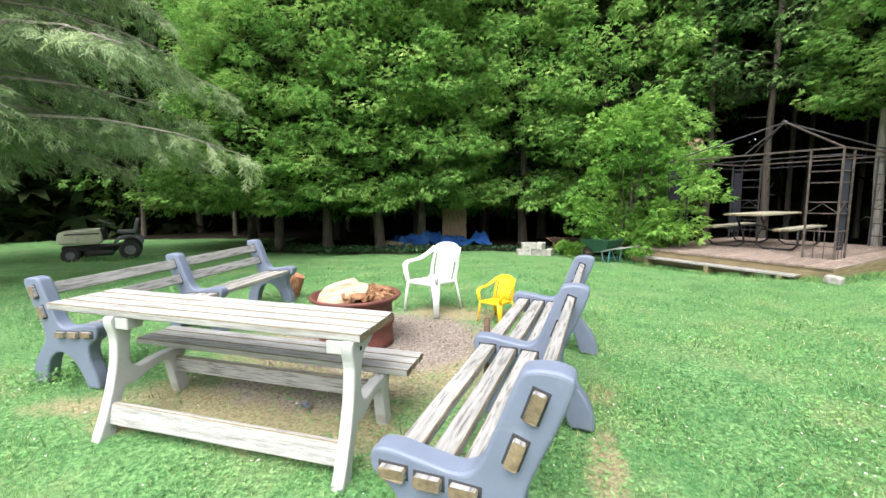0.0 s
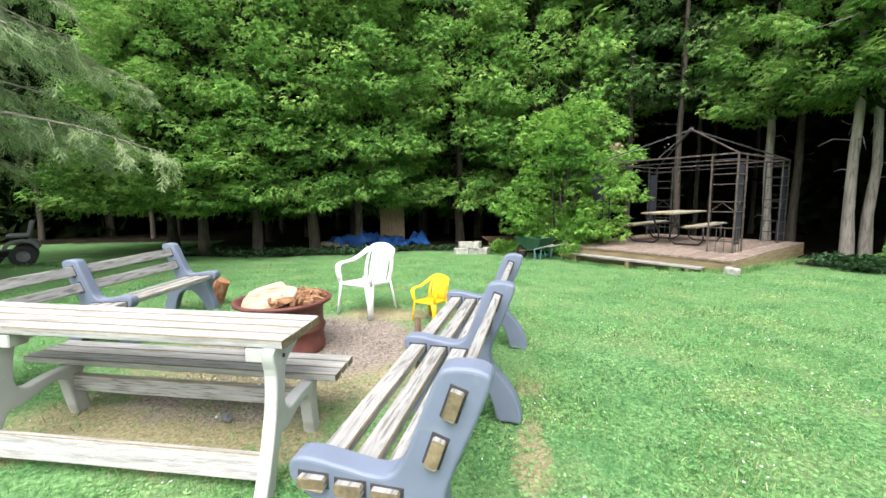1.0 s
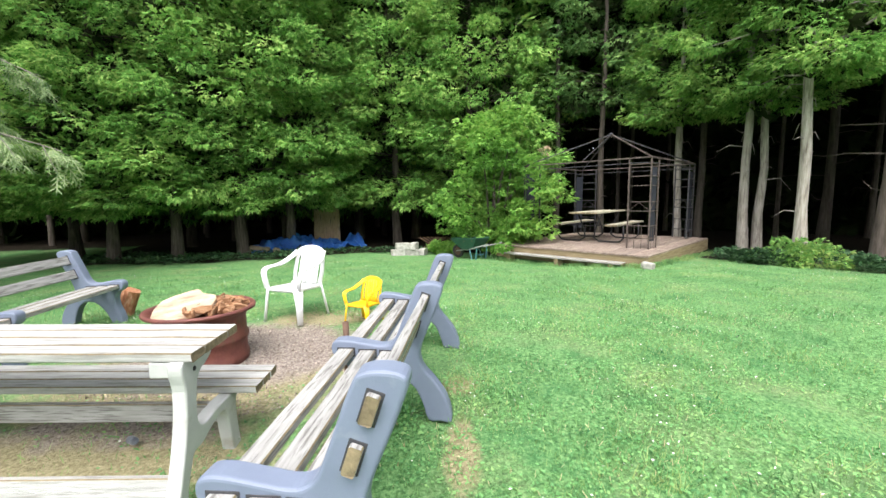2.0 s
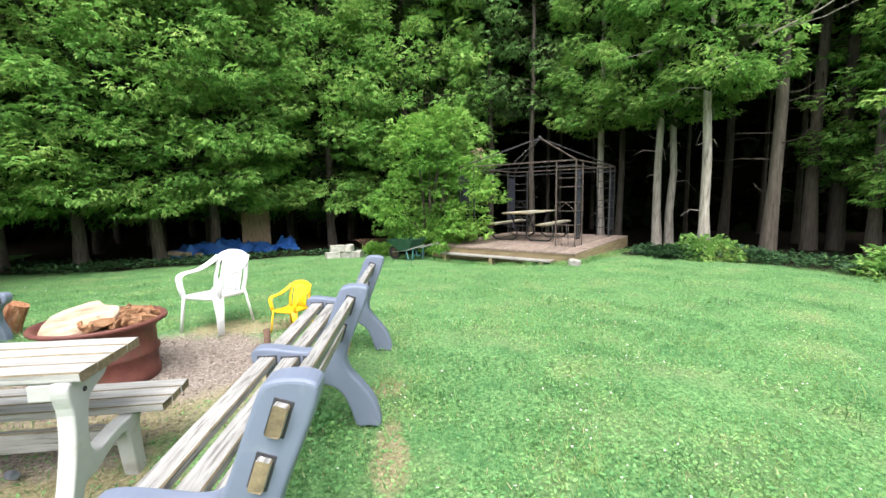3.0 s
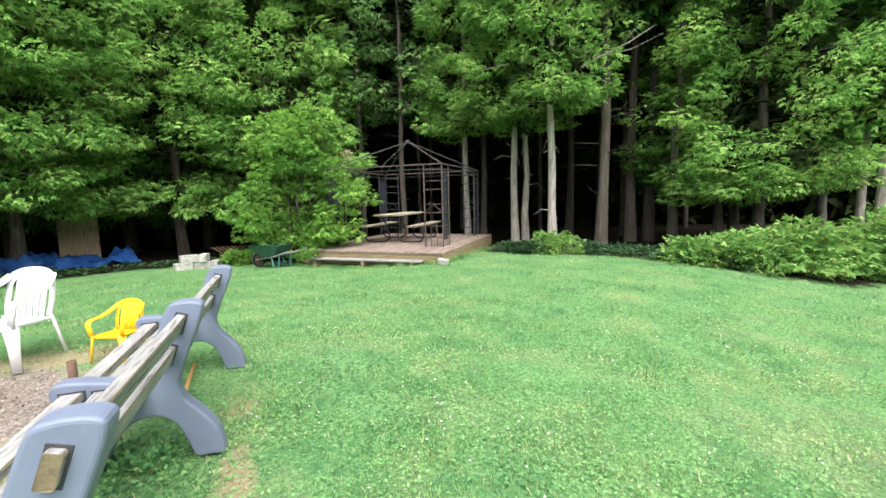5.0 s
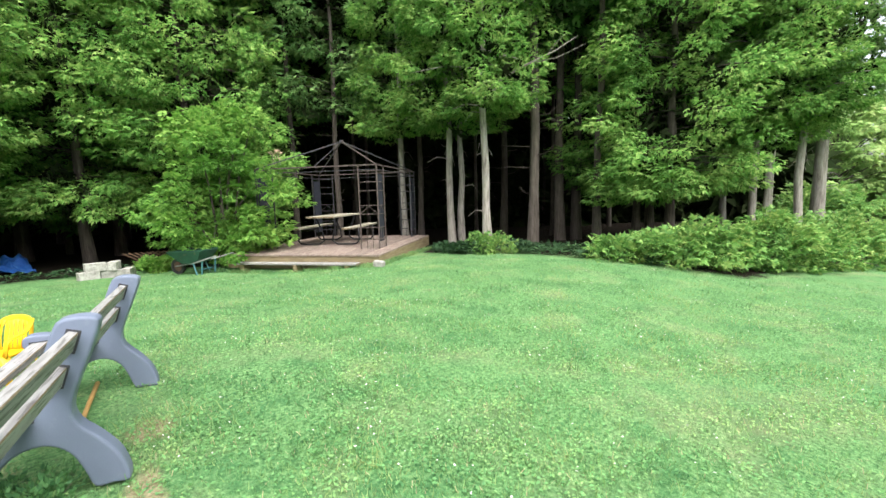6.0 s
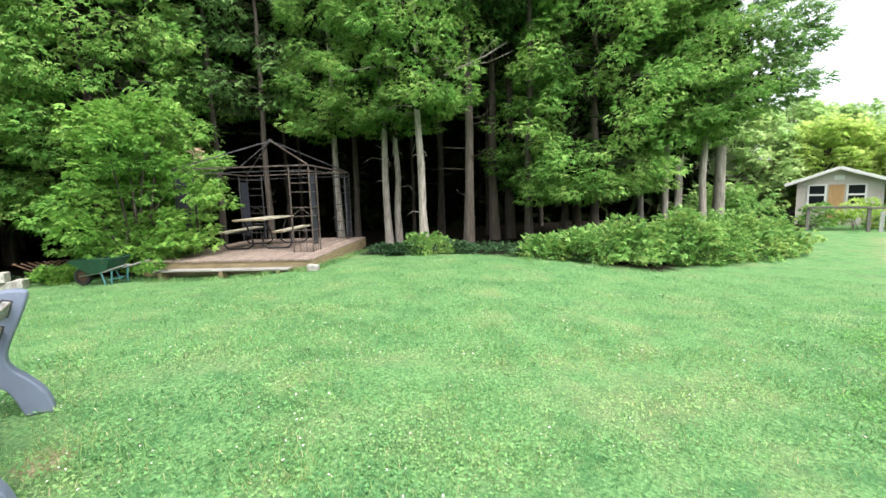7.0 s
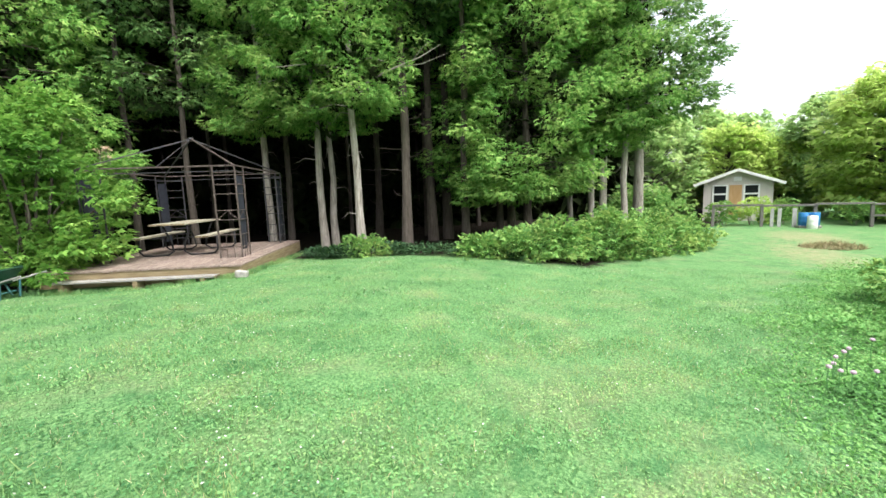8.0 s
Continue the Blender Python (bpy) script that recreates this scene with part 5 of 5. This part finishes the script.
# ---------------- spruce at the left edge ----------------
def spruce(m, seed):
    t = thing("spruce_tree", m, "large spruce with long drooping grey green boughs over the lawn", "tree")
    r = random.Random(seed)
    nr = np.random.default_rng(seed)
    part("trunk", tube([(0, 0, -0.3), (0, 0, 3), (0.05, 0, 7), (0, 0.1, 12)], [0.3, 0.24, 0.16, 0.03], 12, wobble=0.06, rng=r), BARK, t, smooth=True)
    bm = bmesh.new()
    P, D, U = [], [], []
    for k in range(72):
        z = 2.7 + 6.6 * (k / 72) ** 1.05
        a = k * 2.399 + r.uniform(-0.3, 0.3)
        ln = (4.7 * (1 - 0.5 * (k / 72))) * r.uniform(0.8, 1.08)
        out = Vector((math.cos(a), math.sin(a), 0))
        side = Vector((-out.y, out.x, 0))
        pts = [Vector((0, 0, z)) + out * ln * s + Vector((0, 0, 0.25 * math.sin(s * 2.4) - 0.75 * s * s)) for s in (0, 0.25, 0.5, 0.75, 1.0)]
        tube(pts, [0.045, 0.035, 0.025, 0.015, 0.006], 5, bm=bm)
        for j in range(18):
            s = 0.18 + 0.82 * (j + r.random()) / 18
            q = s * 4
            i = min(3, int(q))
            p = pts[i].lerp(pts[i + 1], q - i)
            for sg in (1, -1):
                tw = (0.25 + 0.75 * (1 - abs(s - 0.45))) * 0.85 * r.uniform(0.4, 1.25)
                end = p + (side * sg * 0.8 + out * 0.55) * tw + Vector((0, 0, -0.3 * tw + r.uniform(-0.35, 0.12)))
                if j % 2 == 0:
                    tube([p, (p + end) / 2 + Vector((0, 0, 0.02)), end], [0.008, 0.006, 0.003], 4, bm=bm)
                for w in range(9):
                    f = (w + 0.6) / 9
                    P.append(p.lerp(end, f) + Vector((r.uniform(-0.04, 0.04), r.uniform(-0.04, 0.04), r.uniform(-0.05, 0.01))))
                    D.append((end - p).normalized() * 0.8 + Vector((r.uniform(-0.6, 0.6), r.uniform(-0.6, 0.6), r.uniform(-0.75, 0.05))))
                    U.append(Vector((r.uniform(-0.5, 0.5), r.uniform(-0.5, 0.5), 1)))
    part("branchwork", bm, TWIG, t, "grey drooping boughs")
    P, D, U = (np.array([tuple(v) for v in L]) for L in (P, D, U))
    part("needles", scatter("needles", *SPRUCE_T, P, D, U, 0.26 * nr.uniform(0.6, 1.25, len(P)), SPRUCE), SPRUCE, t)


spruce(on_lawn(-8.0, 6.6), 44)
# second spruce, added past the left edge to shade the tractor's end
spruce(on_lawn(-12.5, 10.2, 130) @ Matrix.Scale(1.1, 4), 45)

# ---------------- beyond the lawn: house, fence, far trees ----------------
SIDING = mat("pale beige siding", [(0.5, 0.46, 0.42), (0.6, 0.56, 0.52)], scale=3, rough=0.7, bump=0.05)
WHITE_TRIM = mat("white trim", [(0.72, 0.72, 0.71), (0.8, 0.8, 0.79)], scale=4, rough=0.5, bump=0.03)
SHINGLE = mat("grey shingle", [(0.12, 0.12, 0.12), (0.22, 0.21, 0.2)], scale=20, rough=0.9, bump=0.4)
GLASS = mat("dark window glass", [(0.01, 0.011, 0.014), (0.016, 0.018, 0.022)], scale=2, rough=0.1, bump=0, specular=0.15)
PLY_ORANGE = mat("orange plywood", [(0.42, 0.25, 0.11), (0.52, 0.33, 0.17)], scale=3, rough=0.8, bump=0.1, stretch=(3, 3, 0.6))
house = thing("shed_house", axes((31.23, -5.75, -0.85), (0.17, 0.985)), "small beige sided outbuilding with white trim and a low gable roof", "outbuilding")
# x axis runs along the gable front, y axis points towards the lawn
HW, HH, GT = 1.72, 2.42, 3.08
body = slab([(-HW, 0), (HW, 0), (HW, HH), (0, GT), (-HW, HH)], 5.0, 0, m=pose(0, -2.5, 0))
part("wall", body, SIDING, house, "beige siding")
lap = mesh_of("lap_board", box(2 * HW, 0.02, 0.11, 0.004))
for k in range(19):
    part("lap_board", lap, SIDING, house, m=pose(0, 0.008, 0.06 + k * 0.125, 4, 0, 0))
for s in (-1, 1):
    ang = math.degrees(math.atan2(GT - HH, HW))
    rl = math.hypot(2.24, (GT - HH) * 2.24 / HW)
    part("roof", box(rl, 5.7, 0.09, 0.005), SHINGLE, house, "grey shingle roof", pose(s * 1.12, -2.5, GT + 0.1 - (GT - HH) * 1.12 / HW, 0, s * ang, 0))
    part("bargeboard", box(rl, 0.03, 0.16, 0.004), WHITE_TRIM, house, "white bargeboard", pose(s * 1.12, 0.37, GT + 0.06 - (GT - HH) * 1.12 / HW, 0, s * ang, 0))
    w = part("window", box(0.8, 0.07, 1.12, 0.005), WHITE_TRIM, house, "white framed window with dark panes", pose(s * 0.78 + 0.08, 0.03, 1.72))
    for dz in (-0.27, 0.27):
        part("pane", box(0.62, 0.02, 0.44, 0.002), GLASS, w, m=pose(0, 0.034, dz))
part("door_panel", box(0.62, 0.05, 1.9, 0.004), PLY_ORANGE, house, "orange plywood panel over the doorway", pose(0.08, 0.03, 1.3))
part("gable_vent", box(0.4, 0.03, 0.24, 0.004), WHITE_TRIM, house, "", pose(0.0, 0.03, 2.62))

FENCE = mat("grey fence timber", [(0.1, 0.095, 0.09), (0.21, 0.195, 0.18)], scale=5, rough=0.9, bump=0.3, stretch=(1, 5, 5), object_random=0.15)
fence = thing("rail_fence", Matrix.Translation((26.9, -4.3, -0.76)), "old grey timber rail fence across the end of the lawn", "fence")
posts = [0.3 - 2.1 * k for k in range(9)]
for k, y in enumerate(posts):
    part("post", box(0.13, 0.13, 1.2, 0.01), FENCE, fence, m=pose(0, y, 0.55, random.Random(k).uniform(-2, 2), 0, 0))
for k in range(8):
    y = (posts[k] + posts[k + 1]) / 2
    part("top_rail", box(0.07, 2.14, 0.1, 0.008), FENCE, fence, m=pose(-0.07, y, 1.1 + random.Random(k).uniform(-0.03, 0.03)))
    if k > 2:
        part("mid_rail", box(0.06, 2.14, 0.09, 0.008), FENCE, fence, m=pose(-0.07, y, 0.55))
for k, y in enumerate((-2.2, -2.5, -3.1)):
    solo("fence_board", box(0.04, 0.15 if k < 2 else 0.18, 0.95, 0.006), mat("white washed board", [(0.3, 0.3, 0.3), (0.44, 0.44, 0.43)], scale=5, rough=0.85, bump=0.2) if k == 0 else bpy.data.materials["white washed board"], pose(26.78, -4.3 + y, -0.3, 0, 3 * (k - 1), 0), "pale whitewashed board standing against the rail fence", "board", "pale boards")
BLUE_DRUM = mat("blue plastic drum", [(0.02, 0.14, 0.36), (0.03, 0.2, 0.46)], scale=4, rough=0.5, bump=0.05)
drum_profile = [(0.001, 0.0), (0.27, 0.0), (0.29, 0.03), (0.29, 0.28), (0.3, 0.3), (0.29, 0.32), (0.29, 0.58), (0.3, 0.6), (0.29, 0.62), (0.29, 0.84), (0.27, 0.88), (0.001, 0.88)]
dm = mesh_of("drum", lathe(drum_profile, 24))
for x, y, m_, nm in ((26.4, -7.65, BLUE_DRUM, "blue"), (26.4, -8.07, BLUE_DRUM, "blue"), (25.9, -7.85, WHITE_TRIM, "white")):
    me = dm.copy()
    d = solo("drum", me, m_, pose(x, y, -0.76 + (0.12 if nm == "blue" else 0)) @ Matrix.Scale(0.7, 4), nm + " plastic drum standing before the rail fence", "drum", "drums", smooth=True)
solo("concrete_block", cb, ROCK, pose(26.4, -7.65, -0.76 + 0.06, 0, 0, 10) @ Matrix.Diagonal((1.3, 2.6, 0.63, 1)), "flat concrete block under a drum", "concrete block")
solo("concrete_block", cb, ROCK, pose(26.4, -8.07, -0.76 + 0.06, 0, 0, -8) @ Matrix.Diagonal((1.3, 2.6, 0.63, 1)), "flat concrete block under a drum", "concrete block")
hr = np.random.default_rng(9)
hn = 1700
ha, hd_ = hr.uniform(0, 6.283, hn), np.sqrt(hr.uniform(0, 1, hn))
hp = np.stack([0.7 * hd_ * np.cos(ha), 0.85 * hd_ * np.sin(ha), 0.22 * (1 - hd_ ** 0.8) * hr.uniform(0.3, 1, hn)], -1)
solo("brush_heap", scatter("brush_heap", *BLADE_T, hp, hr.normal(size=(hn, 3)), hr.normal(size=(hn, 3)) + np.array([0, 0, 1]), 0.16 * hr.uniform(0.5, 1.4, hn), mat("dry clippings", [(0.17, 0.16, 0.07), (0.38, 0.31, 0.18)], scale=6, rough=0.95, bump=0, island=0.4)), None, on_lawn(18.3, -6.2), "low heap of dry brown clippings on the lawn", "heap", kind="stuff")


def broad_tree(seed, height, spread, base, leaf_mat_, clumps=140, per=30, size=0.5, clump=0.85):
    r = random.Random(seed)
    nr = np.random.default_rng(seed)
    bm = tube([(0, 0, -0.3), (0.05, 0, height * 0.3), (0, 0.1, height * 0.75)], [0.22, 0.16, 0.05], 8, wobble=0.08, rng=r)
    c = []
    for k in range(clumps):
        a, u = r.uniform(0, 6.28), r.uniform(0, 1)
        z = base + (height - base) * u
        reach = spread * math.sqrt(max(0.03, 1 - (abs(u - 0.4) / 0.64) ** 2)) * r.uniform(0.78, 1.04)
        c.append((math.cos(a) * reach, math.sin(a) * reach, z))
        if k % 4 == 0:
            tube([(0, 0, z * 0.6), (c[-1][0] * 0.5, c[-1][1] * 0.5, z * 0.85), c[-1]], [0.06, 0.035, 0.01], 5, bm=bm)
    c = np.array(c)
    p, d, up = blobs(nr, c, nr.uniform(0.6, 1.3, clumps) * clump, per, np.stack([c[:, 0] * 0, c[:, 1] * 0, c[:, 2] - 1], -1), 0.75, 0.3)
    tr = mesh_of("trunk", bm)
    tr.materials.append(BARK)
    return tr, scatter("crown", *MAPLE_T, p, d, up, size * nr.uniform(0.6, 1.3, len(p)), leaf_mat_)


Y1 = broad_tree(1, 6.0, 2.6, 0.8, YELLOW_TREE, per=75, size=0.27)
G1 = broad_tree(2, 8.5, 3.6, 0.6, FAR_TREE, clumps=170, per=40, size=0.4)
G2 = broad_tree(3, 9.5, 4.4, 0.3, FAR_TREE, clumps=110, per=22, size=0.8)
for k, (me, x, y, s, lab) in enumerate(((Y1, 38.0, -6.2, 1.0, "yellow green tree behind the outbuilding"), (Y1, 38.5, -9.6, 0.85, "yellow green tree behind the outbuilding"), (Y1, 31.5, -13.4, 1.28, "broad yellow green tree behind the rail fence"),
                                        (G1, 42.0, -4.0, 0.95, "darker tree behind the outbuilding"), (G1, 37.5, -13.0, 0.95, "dark green tree behind the rail fence"), (G1, 33.5, -16.5, 1.0, "dark green tree behind the rail fence"), (G1, 46, -8.5, 0.95, "darker tree behind the outbuilding"),
                                        (G1, 30, -21, 1.0, "dark green tree behind the rail fence"), (G1, 36, -1.2, 0.85, "darker tree behind the outbuilding"), (Y1, 29.0, -17.0, 1.1, "broad yellow green tree behind the rail fence"), (G2, 24, -26, 1.1, "dark green tree at the far side of the lawn"),
                                        (G2, 16, -28, 1.1, "dark green tree at the far side of the lawn"), (G2, 7, -29, 1.1, "dark green tree at the far side of the lawn"), (G2, -3, -29, 1.1, "dark green tree at the far side of the lawn"), (G2, -14, -27, 1.1, "dark green tree at the far side of the lawn"), (G2, -25, -22, 1.1, "dark green tree at the far side of the lawn"))):
    plant_tree(me, x, y, 47 * k, lab, group="trees beyond the fence", scale=s, name="broadleaf_tree")
for k in range(9):
    x, y = 27.9, -4.6 - k * 1.4
    if k in (0, 1, 2, 4, 5, 6, 7, 8):
        shrub("field_weeds", on_lawn(x + (k % 3) * 0.4, y), "tall pale weeds growing along the rail fence", "weeds", 120 + k, 0.8, 1.1 + 0.3 * (k % 2), 22, 26, MAPLE_T, 0.18, YELLOW_TREE if k % 2 else BERRY, stems=5, clump=0.3, group="weeds along the fence")
